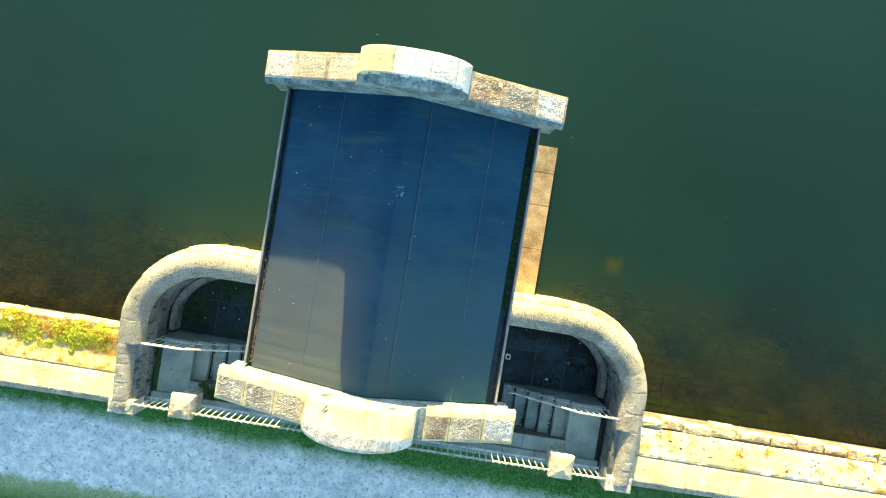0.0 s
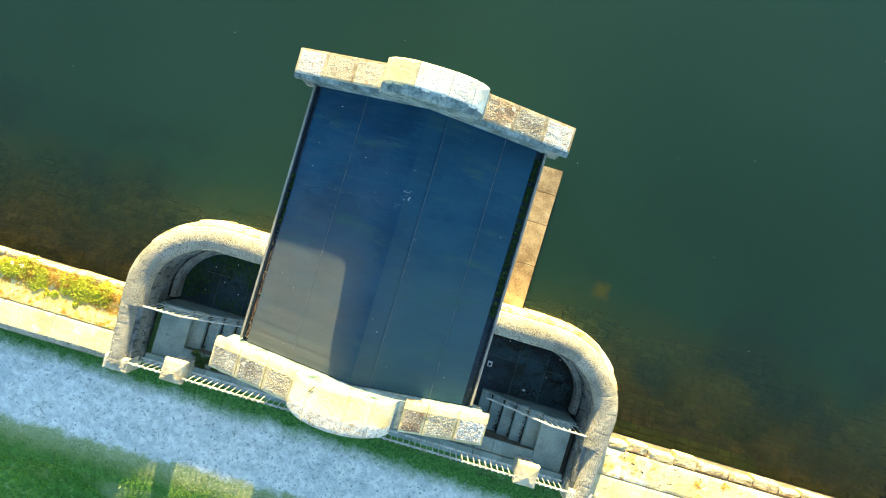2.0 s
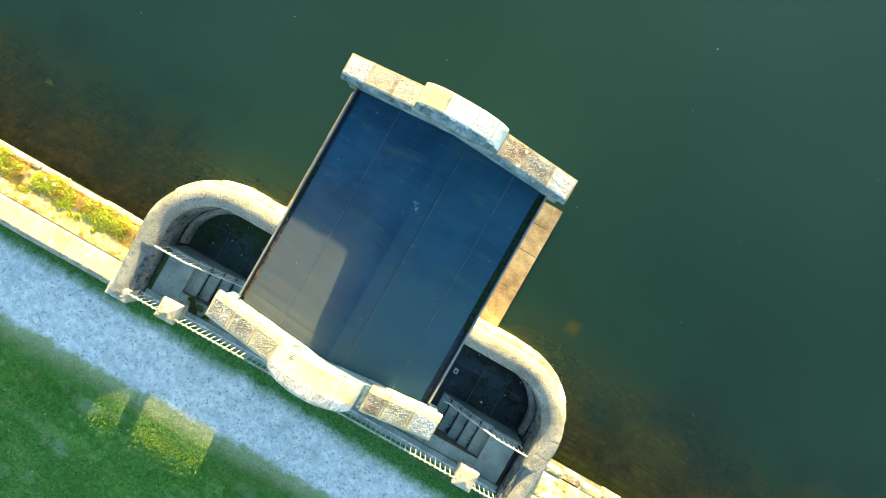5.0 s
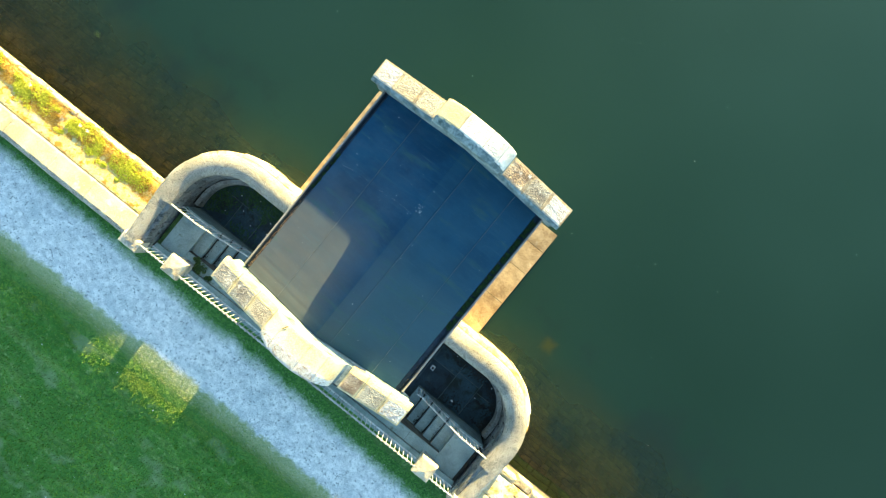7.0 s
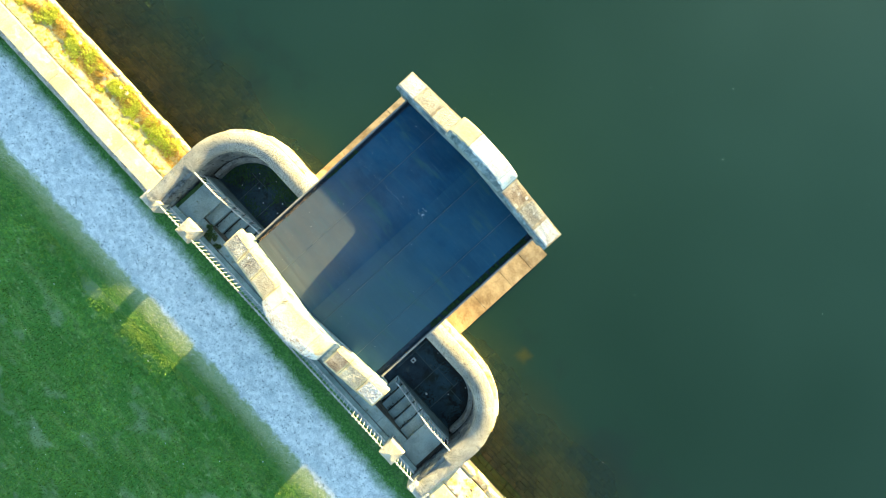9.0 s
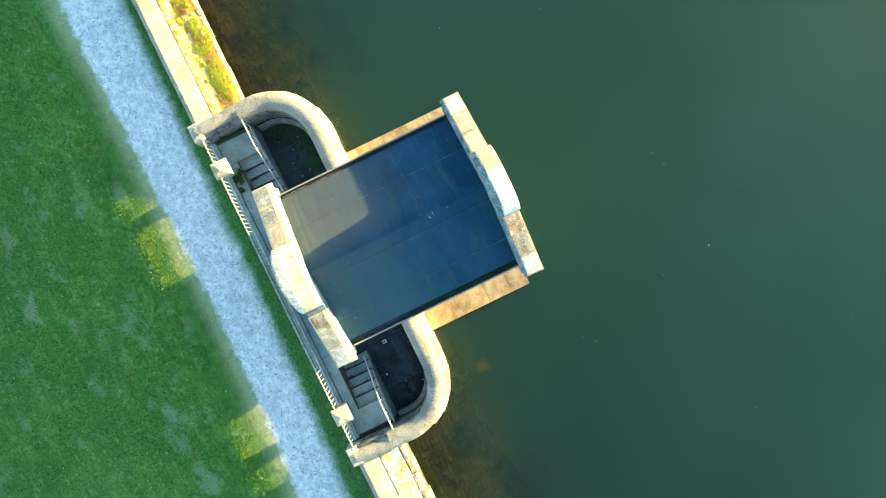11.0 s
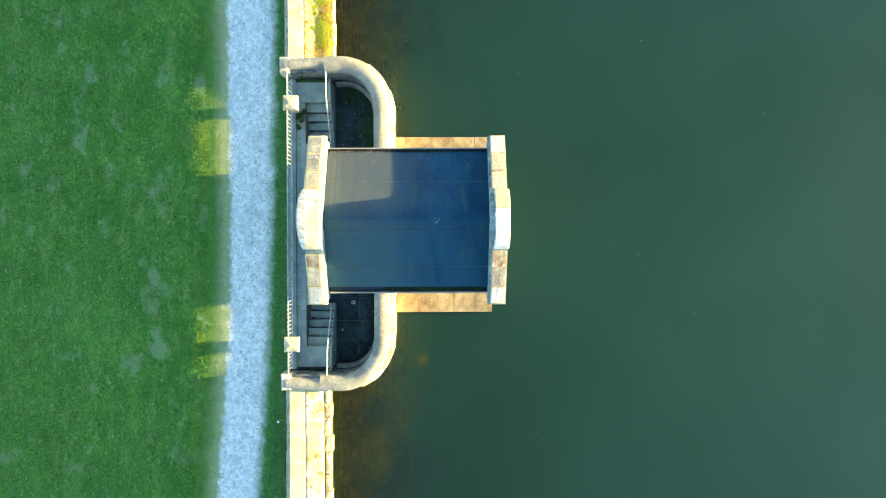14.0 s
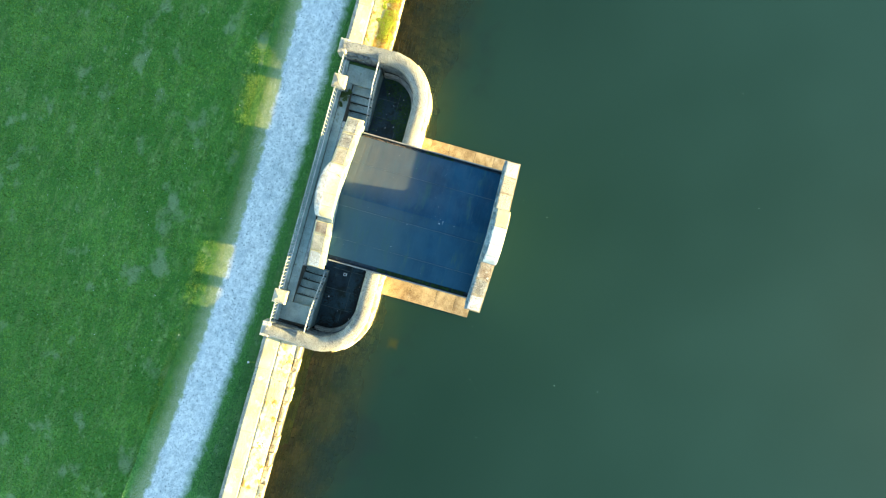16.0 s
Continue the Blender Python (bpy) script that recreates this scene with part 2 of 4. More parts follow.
def lawn_tone(nt, col):
    """Large soft drifts of a mown lawn: drier streaks along the dam, richer patches, worn grey-green spots."""
    col = mix_col(nt, ramp(nt, noise_tex(nt, 0.45, 4, 0.6), [(0.42, (0, 0, 0)), (0.62, (0.55,) * 3)]), col, (0.045, 0.17, 0.014))
    streak = ramp(nt, noise_tex(nt, 1.6, 6, 0.72, stretch=(0.5, 1.5, 1.0)), [(0.50, (0, 0, 0)), (0.70, (0.45,) * 3)])
    col = mix_col(nt, streak, col, (0.26, 0.335, 0.115))
    col = mix_col(nt, ramp(nt, noise_tex(nt, 8.0, 3, 0.6), [(0.50, (0, 0, 0)), (0.64, (0.55,) * 3)]), col, (0.026, 0.105, 0.010))
    col = mix_col(nt, ramp(nt, noise_tex(nt, 5.5, 4, 0.65), [(0.58, (0, 0, 0)), (0.68, (0.50,) * 3)]), col, (0.30, 0.42, 0.16))
    worn = ramp(nt, noise_tex(nt, 0.95, 3, 0.5), [(0.595, (0, 0, 0)), (0.71, (0.65,) * 3)])
    return mix_col(nt, worn, col, (0.25, 0.33, 0.17))


def leaf_material(name, lo, hi, lawn=False):
    mat = bpy.data.materials.new(name)
    mat.use_nodes = True
    nt = mat.node_tree
    bs = nt.nodes["Principled BSDF"]
    geo = nt.nodes.new("ShaderNodeNewGeometry")
    col = ramp(nt, calc(nt, "ADD", calc(nt, "MULTIPLY", geo.outputs["Random Per Island"], 0.72), calc(nt, "MULTIPLY", noise_tex(nt, 1.4, 5, 0.7), 0.28)), [(0.22, lo), (0.80, hi)])
    if lawn:
        col = lawn_tone(nt, col)
    nt.links.new(col, bs.inputs["Base Color"])
    bs.inputs["Roughness"].default_value = 0.6
    tr = nt.nodes.new("ShaderNodeBsdfTranslucent")
    nt.links.new(col, tr.inputs["Color"])
    ms = nt.nodes.new("ShaderNodeMixShader")
    ms.inputs[0].default_value = 0.4
    nt.links.new(bs.outputs[0], ms.inputs[1])
    nt.links.new(tr.outputs[0], ms.inputs[2])
    nt.links.new(ms.outputs[0], nt.nodes["Material Output"].inputs["Surface"])
    return mat


M_BLADE = leaf_material("grass_blade", (0.072, 0.175, 0.015), (0.245, 0.42, 0.043), True)
M_VERGE = leaf_material("shaded_verge_blade", (0.045, 0.15, 0.040), (0.13, 0.29, 0.095))
# yellow of the low sun on the crest is put into the blade colour
M_YELLOW = leaf_material("sun_tinted_crest_blade", (0.12, 0.28, 0.03), (0.46, 0.56, 0.085))
M_FRINGE = leaf_material("dusty_fringe_blade", (0.22, 0.34, 0.20), (0.44, 0.54, 0.42))
M_STUBBLE = leaf_material("pale_stubble", (0.36, 0.40, 0.18), (0.80, 0.68, 0.42))
M_DRY = leaf_material("dry_grass", (0.46, 0.25, 0.03), (0.80, 0.58, 0.12))
M_BUSH = leaf_material("yellow_green_leaf", (0.46, 0.50, 0.035), (0.90, 0.88, 0.13))
M_ALGA = leaf_material("dull_water_weed", (0.20, 0.24, 0.06), (0.42, 0.46, 0.14))
M_WEED = leaf_material("dark_weed_leaf", (0.03, 0.07, 0.015), (0.11, 0.17, 0.04))


def ground_material():
    mat = bpy.data.materials.new("mown_turf")
    mat.use_nodes = True
    nt = mat.node_tree
    bs = nt.nodes["Principled BSDF"]
    base = ramp(nt, calc(nt, "ADD", calc(nt, "MULTIPLY", noise_tex(nt, 1.4, 5, 0.7), 0.3), calc(nt, "MULTIPLY", noise_tex(nt, 16, 6, 0.75), 0.7)), [(0.38, (0.020, 0.10, 0.010)), (0.50, (0.07, 0.21, 0.022)), (0.61, (0.16, 0.35, 0.050))])
    base = lawn_tone(nt, base)
    # trodden band beside the path
    sep = nt.nodes.new("ShaderNodeSeparateXYZ")
    nt.links.new(nt.nodes.new("ShaderNodeNewGeometry").outputs["Position"], sep.inputs[0])
    east = calc(nt, "MAXIMUM", sep.outputs[0], 0.0)
    across = calc(nt, "ADD", sep.outputs[1], calc(nt, "ADD", calc(nt, "MULTIPLY", east, 0.02), calc(nt, "MULTIPLY", calc(nt, "POWER", east, 2.0), 0.0035)))
    across = calc(nt, "ADD", across, calc(nt, "MULTIPLY", calc(nt, "SUBTRACT", noise_tex(nt, 1.6, 5, 0.7), 0.5), 0.7))
    band = ramp(nt, calc(nt, "ADD", calc(nt, "MULTIPLY", across, 0.5), 3.8, True), [(0.58, (0, 0, 0)), (0.70, (0.25,) * 3), (0.80, (0.75,) * 3), (0.95, (0.05,) * 3)])
    base = mix_col(nt, band, base, (0.50, 0.56, 0.46))
    nt.links.new(base, bs.inputs["Base Color"])
    bs.inputs["Roughness"].default_value = 0.95
    b = nt.nodes.new("ShaderNodeBump")
    b.inputs["Strength"].default_value, b.inputs["Distance"].default_value = 0.8, 0.03
    nt.links.new(noise_tex(nt, 30, 6, 0.7), b.inputs["Height"])
    nt.links.new(b.outputs[0], bs.inputs["Normal"])
    return mat


M_TURF = ground_material()


def path_material():
    """Pale gravel that thins out into the turf: straight into the verge, through dry stubble on the bank's side."""
    mat = material("pale_gravel", (0.54, 0.565, 0.565), (0.91, 0.905, 0.88), 6.0, 30, 0.95, 1.0, 0.03, [((0.48, 0.54, 0.55), 1.1, 0.53, 0.76), ((0.93, 0.94, 0.92), 45, 0.58, 0.64), ((0.26, 0.30, 0.30), 15, 0.575, 0.64)])
    nt = mat.node_tree
    bs = nt.nodes["Principled BSDF"]
    gravel = bs.inputs["Base Color"].links[0].from_socket
    reads = {}
    for name in ("inside", "far_side"):
        reads[name] = nt.nodes.new("ShaderNodeAttribute")
        reads[name].attribute_name = name
    d = reads["inside"].outputs["Fac"]
    d = calc(nt, "ADD", d, calc(nt, "MULTIPLY", calc(nt, "SUBTRACT", noise_tex(nt, 3.2, 5, 0.65), 0.5), 0.48))
    d = calc(nt, "ADD", d, calc(nt, "MULTIPLY", calc(nt, "SUBTRACT", noise_tex(nt, 24, 4, 0.7), 0.5), 0.22))
    turf = ramp(nt, noise_tex(nt, 20, 6, 0.75), [(0.38, (0.030, 0.12, 0.018)), (0.50, (0.075, 0.22, 0.035)), (0.62, (0.15, 0.33, 0.07))])
    dry = ramp(nt, noise_tex(nt, 30, 6, 0.75), [(0.38, (0.18, 0.28, 0.10)), (0.62, (0.46, 0.48, 0.25))])
    near = mix_col(nt, ramp(nt, calc(nt, "ADD", d, 0.5, True), [(0.34, (0, 0, 0)), (0.70, (1, 1, 1))]), turf, gravel)
    bank = mix_col(nt, ramp(nt, calc(nt, "ADD", calc(nt, "MULTIPLY", d, 0.7), 0.6, True), [(0.18, (0, 0, 0)), (0.46, (1, 1, 1))]), turf, dry)
    bank = mix_col(nt, ramp(nt, calc(nt, "ADD", d, 0.5, True), [(0.46, (0, 0, 0)), (0.60, (1, 1, 1))]), bank, gravel)
    nt.links.new(mix_col(nt, ramp(nt, reads["far_side"].outputs["Fac"], [(0.45, (0, 0, 0)), (0.55, (1, 1, 1))]), near, bank), bs.inputs["Base Color"])
    return mat


M_PATH = path_material()


def water_material():
    """Clear over the shallows at the wall, thick with green silt where it is deep."""
    mat = bpy.data.materials.new("murky_green_water")
    mat.use_nodes = True
    nt = mat.node_tree
    nt.nodes.remove(nt.nodes["Principled BSDF"])
    pos = nt.nodes.new("ShaderNodeNewGeometry").outputs["Position"]
    sep = nt.nodes.new("ShaderNodeSeparateXYZ")
    nt.links.new(pos, sep.inputs[0])
    y = calc(nt, "ADD", sep.outputs[1], calc(nt, "MULTIPLY", calc(nt, "SUBTRACT", noise_tex(nt, 0.5, 3), 0.5), 1.6))
    deep = calc(nt, "DIVIDE", calc(nt, "ADD", y, 2.4), 4.2, True)
    fac = ramp(nt, deep, [(0.0, (0.34,) * 3), (0.30, (0.68,) * 3), (0.65, (0.93,) * 3), (1.0, (0.995,) * 3)])
    tint = ramp(nt, noise_tex(nt, 0.06, 3), [(0.35, (0.010, 0.033, 0.025)), (0.65, (0.016, 0.046, 0.038))])
    # the sky's reflection far out is painted in as a brighter tint
    out_far = calc(nt, "DIVIDE", sep.outputs[1], 16.0, True)
    tint = mix_col(nt, 1.0, tint, ramp(nt, out_far, [(0.2, (0.95, 0.95, 0.95)), (0.9, (1.20, 1.17, 1.20))]), "MULTIPLY")
    # the tint is darkened along the dam, away from the tower
    aside = calc(nt, "DIVIDE", calc(nt, "SUBTRACT", calc(nt, "ABSOLUTE", sep.outputs[0]), 4.0), 5.0, True)
    inshore = calc(nt, "DIVIDE", calc(nt, "SUBTRACT", 10.0, sep.outputs[1]), 8.0, True)
    tint = mix_col(nt, calc(nt, "MULTIPLY", calc(nt, "MULTIPLY", aside, inshore), 0.35), tint, (0.006, 0.020, 0.014))
    murk = nt.nodes.new("ShaderNodeBsdfDiffuse")
    nt.links.new(mix_col(nt, ramp(nt, deep, [(0.15, (0, 0, 0)), (0.72, (1, 1, 1))]), ramp(nt, noise_tex(nt, 0.8, 5, 0.6), [(0.40, (0.018, 0.026, 0.013)), (0.60, (0.037, 0.038, 0.012))]), tint), murk.inputs["Color"])
    # dark hollows and weed beds show through the shallows
    hollow = ramp(nt, noise_tex(nt, 0.62, 4, 0.55), [(0.53, (0, 0, 0)), (0.64, (0.75,) * 3)])
    hollow = calc(nt, "MULTIPLY", hollow, ramp(nt, deep, [(0.10, (0, 0, 0)), (0.30, (1, 1, 1)), (0.75, (1, 1, 1)), (1.0, (0, 0, 0))]))
    nt.links.new(mix_col(nt, hollow, murk.inputs["Color"].links[0].from_socket, (0.010, 0.024, 0.022)), murk.inputs["Color"])
    # ochre square in the tint: a submerged pale stone, placed to fit the camera
    gap_x = calc(nt, "ABSOLUTE", calc(nt, "SUBTRACT", sep.outputs[0], SUNK_STONE[0]))
    gap_y = calc(nt, "ABSOLUTE", calc(nt, "SUBTRACT", sep.outputs[1], SUNK_STONE[1]))
    reach = calc(nt, "ADD", calc(nt, "MAXIMUM", gap_x, gap_y), calc(nt, "MULTIPLY", calc(nt, "SUBTRACT", noise_tex(nt, 9, 4), 0.5), 0.12))
    stone_patch = ramp(nt, reach, [(0.06, (1, 1, 1)), (0.24, (0, 0, 0))])
    nt.links.new(mix_col(nt, stone_patch, murk.inputs["Color"].links[0].from_socket, (0.040, 0.048, 0.016)), murk.inputs["Color"])
    clear = nt.nodes.new("ShaderNodeBsdfTransparent")
    clear.inputs["Color"].default_value = (0.86, 0.80, 0.60, 1)
    body = nt.nodes.new("ShaderNodeMixShader")
    nt.links.new(fac, body.inputs[0])
    nt.links.new(clear.outputs[0], body.inputs[1])
    nt.links.new(murk.outputs[0], body.inputs[2])
    b = nt.nodes.new("ShaderNodeBump")
    b.inputs["Strength"].default_value, b.inputs["Distance"].default_value = 0.12, 0.02
    nt.links.new(noise_tex(nt, 2.5, 3, stretch=(1.0, 0.5, 1.0)), b.inputs["Height"])
    gloss = nt.nodes.new("ShaderNodeBsdfGlossy")
    gloss.inputs["Roughness"].default_value = 0.30
    nt.links.new(b.outputs[0], gloss.inputs["Normal"])
    fr = nt.nodes.new("ShaderNodeFresnel")
    fr.inputs["IOR"].default_value = 1.33
    out = nt.nodes.new("ShaderNodeMixShader")
    nt.links.new(fr.outputs[0], out.inputs[0])
    nt.links.new(body.outputs[0], out.inputs[1])
    nt.links.new(gloss.outputs[0], out.inputs[2])
    nt.links.new(out.outputs[0], nt.nodes["Material Output"].inputs["Surface"])
    return mat


M_WATER = water_material()


# ---- mesh helpers ----
def mesh_of(bm, name, mat, smooth=False):
    me = bpy.data.meshes.new(name)
    bm.normal_update()
    bm.to_mesh(me)
    bm.free()
    me.materials.append(mat)
    if smooth:
        me.polygons.foreach_set("use_smooth", [True] * len(me.polygons))
    return me


def part(name, bm, mat, parent=None, label="", smooth=False, second=None):
    ob = new(name, mesh_of(bm, name, mat, smooth))
    if second:
        ob.data.materials.append(second)
    ob.parent = parent
    if label:
        tagged(ob, label)
    return ob


def thing(name, label, category, group="", kind="", at=(0, 0, 0)):
    ob = new(name)
    ob.location = at
    return tagged(ob, label, category, group, kind)


def from_arrays(name, verts, faces, mat, parent=None):
    me = bpy.data.meshes.new(name)
    me.from_pydata(verts, [], faces)
    me.materials.append(mat)
    ob = new(name, me)
    ob.parent = parent
    return ob


def box(x0, x1, y0, y1, z0, z1, bevel=0.0, bm=None):
    bm = bm or bmesh.new()
    m = Matrix.Translation(((x0 + x1) / 2, (y0 + y1) / 2, (z0 + z1) / 2)) @ Matrix.Diagonal((abs(x1 - x0), abs(y1 - y0), abs(z1 - z0), 1))
    made = bmesh.ops.create_cube(bm, size=1, matrix=m)["verts"]
    if bevel:
        edges = list({e for v in made for e in v.link_edges})
        bmesh.ops.bevel(bm, geom=edges, offset=bevel, segments=2, affect="EDGES", profile=0.6)
    return bm


def rugged(p, amount, freq=5.0):
    q = Vector(p) * freq
    return amount * (noise.noise(q) + 0.6 * noise.noise(q * 2.7) + 0.35 * noise.noise(q * 6.1))


PITS = random.Random(77)


def rock_block(x0, x1, y0, y1, zb, top, rough=0.02, nx=12, ny=10, gap=0.008, round_edge=0.03, freq=5.0, pit=0.0, margin=0.045, panel=None, side=1):
    """A rock-faced block with an uneven top, top(x, y) high, and a softened rim; panel(x, y, edge): where its second material goes."""
    bm = bmesh.new()
    x0, x1, y0, y1 = x0 + gap, x1 - gap, y0, y1
    grid = []
    for j in range(ny + 1):
        row = []
        for i in range(nx + 1):
            u, v = i / nx, j / ny
            x, y = x0 + (x1 - x0) * u, y0 + (y1 - y0) * v
            edge = min(u * (x1 - x0), (1 - u) * (x1 - x0), v * (y1 - y0), (1 - v) * (y1 - y0))
            drop = round_edge * max(0.0, 1 - edge / 0.05) ** 2
            z = top(x, y) - drop + rugged((x, y, 1.3), rough, freq)
            if pit and edge > margin:
                z += PITS.uniform(-pit, pit) + pit * 0.5
            dy = rugged((x, y + 7, 1.3), rough * 0.9) if j in (0, ny) else 0
            row.append(bm.verts.new((x, y + dy, z)))
        grid.append(row)
    for j in range(ny):
        for i in range(nx):
            f = bm.faces.new((grid[j][i], grid[j][i + 1], grid[j + 1][i + 1], grid[j + 1][i]))
            if panel:
                c = f.calc_center_median()
                f.material_index = int(panel(c.x, c.y, min(c.x - x0, x1 - c.x, c.y - y0, y1 - c.y)))
    rim = [grid[0][i] for i in range(nx + 1)] + [grid[j][nx] for j in range(1, ny + 1)] + [grid[ny][i] for i in range(nx - 1, -1, -1)] + [grid[j][0] for j in range(ny - 1, 0, -1)]
    low = [bm.verts.new((v.co.x, v.co.y, zb(v.co.x) if callable(zb) else zb)) for v in rim]
    n = len(rim)
    for k in range(n):
        f = bm.faces.new((rim[k], low[k], low[(k + 1) % n], rim[(k + 1) % n]))
        f.material_index = side if panel else 0
    bm.faces.new(low[::-1])
    return bm


def sweep(line, section, caps=True):
    """Sweep a closed section of (offset to the right, z) along a flat line of (x, y)."""
    bm = bmesh.new()
    rings = []
    for i, (x, y) in enumerate(line):
        a, b = line[max(i - 1, 0)], line[min(i + 1, len(line) - 1)]
        d = Vector((b[0] - a[0], b[1] - a[1])).normalized()
        n = Vector((d.y, -d.x))
        rings.append([bm.verts.new((x + n.x * o, y + n.y * o, z)) for o, z in section])
    m = len(section)
    for r, s in zip(rings, rings[1:]):
        for k in range(m):
            bm.faces.new((r[k], s[k], s[(k + 1) % m], r[(k + 1) % m]))
    if caps:
        bm.faces.new(rings[0][::-1])
        bm.faces.new(rings[-1])
    bmesh.ops.recalc_face_normals(bm, faces=bm.faces)
    return bm


def bar(a, b, r, bm=None, sides=6):
    bm = bm or bmesh.new()
    a, b = Vector(a), Vector(b)
    d = b - a
    m = Matrix.Translation((a + b) / 2) @ d.to_track_quat("Z", "Y").to_matrix().to_4x4()
    bmesh.ops.create_cone(bm, cap_ends=True, segments=sides, radius1=r, radius2=r, depth=d.length, matrix=m)
    return bm


# ---- the large structure ----
def crest(y):
    """Height of the turf: flat beside the path, then the bank's slope and the field below."""
    if y > -7.05:
        return PATH - 0.01
    if y > -7.6:
        return PATH - 0.01 - 0.30 * (y + 7.05) ** 2
    return max(PATH - 0.10 + 0.35 * (y + 7.6), -9.0)


bm = bmesh.new()
ys = [-3.98, -4.2, -4.6, -5.2, -6.0, -6.5, -7.05, -7.2, -7.35, -7.5, -7.6, -8.5, -10, -12, -15, -19, -24, -30, -33.2, -60, -150, -600, -2500]
xs = [-2500, -600, -150, -60, -30] + [-24 + 1.0 * i for i in range(49)] + [30, 60, 150, 600, 2500]
grid = [[bm.verts.new((x, y, crest(y) + (0.02 * noise.noise(Vector((x, y, 0)) * 0.8) if -30 < y < -7 else 0))) for x in xs] for y in ys]
for r, s in zip(grid, grid[1:]):
    for i in range(len(xs) - 1):
        bm.faces.new((s[i], s[i + 1], r[i + 1], r[i]))
ground = part("ground", bm, M_TURF, smooth=True)
tagged(ground, "green mown turf on the bank beside the path", "ground", kind="structure")


def path_edges(x):
    w = 0.05 * noise.noise(Vector((x * 0.9, 3, 0))) + 0.05 * noise.noise(Vector((x * 3.3, 7, 0))) + 0.03 * noise.noise(Vector((x * 7, 5, 0)))
    v = 0.05 * noise.noise(Vector((x * 0.8, 11, 0))) + 0.06 * noise.noise(Vector((x * 3.1, 17, 0))) + 0.03 * noise.noise(Vector((x * 7, 15, 0)))
    return -4.62 - 0.03 * x + w - 0.003 * max(0, x) ** 2 + 0.012 * min(0, x), -6.06 + 0.012 * min(0, x) - 0.02 * max(0, x) + v - 0.0035 * max(0, x) ** 2


bm = bmesh.new()
inside = bm.verts.layers.float.new("inside")     # metres in from the gravel's edge
far_side = bm.verts.layers.float.new("far_side")  # 1 on the bank's half
last = None
for i in range(-240, 241):
    x = i * 0.125
    a, b = path_edges(x)
    row = []
    for k, d in enumerate((-0.42, -0.2, 0.0, 0.2, 0.45, -1, 0.45, 0.2, 0.0, -0.25, -0.5, -0.75)):
        y = (a + b) / 2 if d == -1 else a - d if k < 5 else b + d
        lift = min(1.0, max(0.0, (0.4 + (0.6 if d == -1 else d)) / 0.5))
        v = bm.verts.new((x, min(y, -4.045), PATH - 0.004 + 0.016 * lift))
        v[inside], v[far_side] = (0.7 if d == -1 else d), float(k > 5)
        row.append(v)
    if last:
        for k in range(11):
            bm.faces.new((last[k], last[k + 1], row[k + 1], row[k]))
    last = row
path = part("path", bm, M_PATH, smooth=True)
tagged(path, "pale gravel footpath along the dam crest", "path", kind="structure")

bm = bmesh.new()
prof = [(-2.70, -1.08), (-1.0, -1.50), (1.0, -2.0), (4.0, -2.9), (12, -5.0), (80, -9.0), (3000, -9.0)]
rows_ = [[bm.verts.new((x, y, z)) for x in (-2500, -30, 0, 30, 2500)] for y, z in prof]
for r, s in zip(rows_, rows_[1:]):
    for i in range(4):
        bm.faces.new((r[i], r[i + 1], s[i + 1], s[i]))
bed = part("reservoir_bed", bm, M_BED)
tagged(bed, "dark silty bed under the water", "reservoir bed", kind="structure")

# dam wall: core, berm and the slabs of the low parapet, left and right of the tower
for sx in (-1, 1):
    side = "west" if sx < 0 else "east"
    x0, x1 = sorted((sx * 5.50, sx * 60))
    core = part("wall_dam_" + side, box(x0, x1, -4.0, -2.66 if sx > 0 else -2.51, -3.0, BERM - 0.10), M_JOINT)
    tagged(core, "cream sandstone dam wall with a flat top", "dam wall", kind="structure")

# ---- valve tower ----
tower = thing("valve_tower", "square stone valve tower with shaped gables and a dark low roof", "tower")
HALF = 2.03
part("wall", box(-HALF, HALF, -2.50, 2.92, -4.0, 3.08), M_WALL, tower)
part("base", box(-3.07, 3.07, -0.44, 2.97, -4.0, LEDGE - 0.16), M_LEDGE, tower, "tan sandstone base standing in the water")
RIDGE, EAVE = 4.05, 3.30
SLOPE = (RIDGE - EAVE) / 1.95


def roof_z(x):
    return RIDGE - abs(x) * SLOPE


bm = bmesh.new()
a = [bm.verts.new((x, -2.10, z)) for x, z in ((-2.0, 3.0), (2.0, 3.0), (2.0, EAVE - 0.05), (0, RIDGE - 0.03), (-2.0, EAVE - 0.05))]
b = [bm.verts.new((v.co.x, 2.55, v.co.z)) for v in a]
bm.faces.new(a)
bm.faces.new(b[::-1])
for i in range(5):
    bm.faces.new((a[i], b[i], b[(i + 1) % 5], a[(i + 1) % 5]))
bmesh.ops.recalc_face_normals(bm, faces=bm.faces)
roof = part("roof", bm, M_GUTTER, tower, "low gabled roof deck")


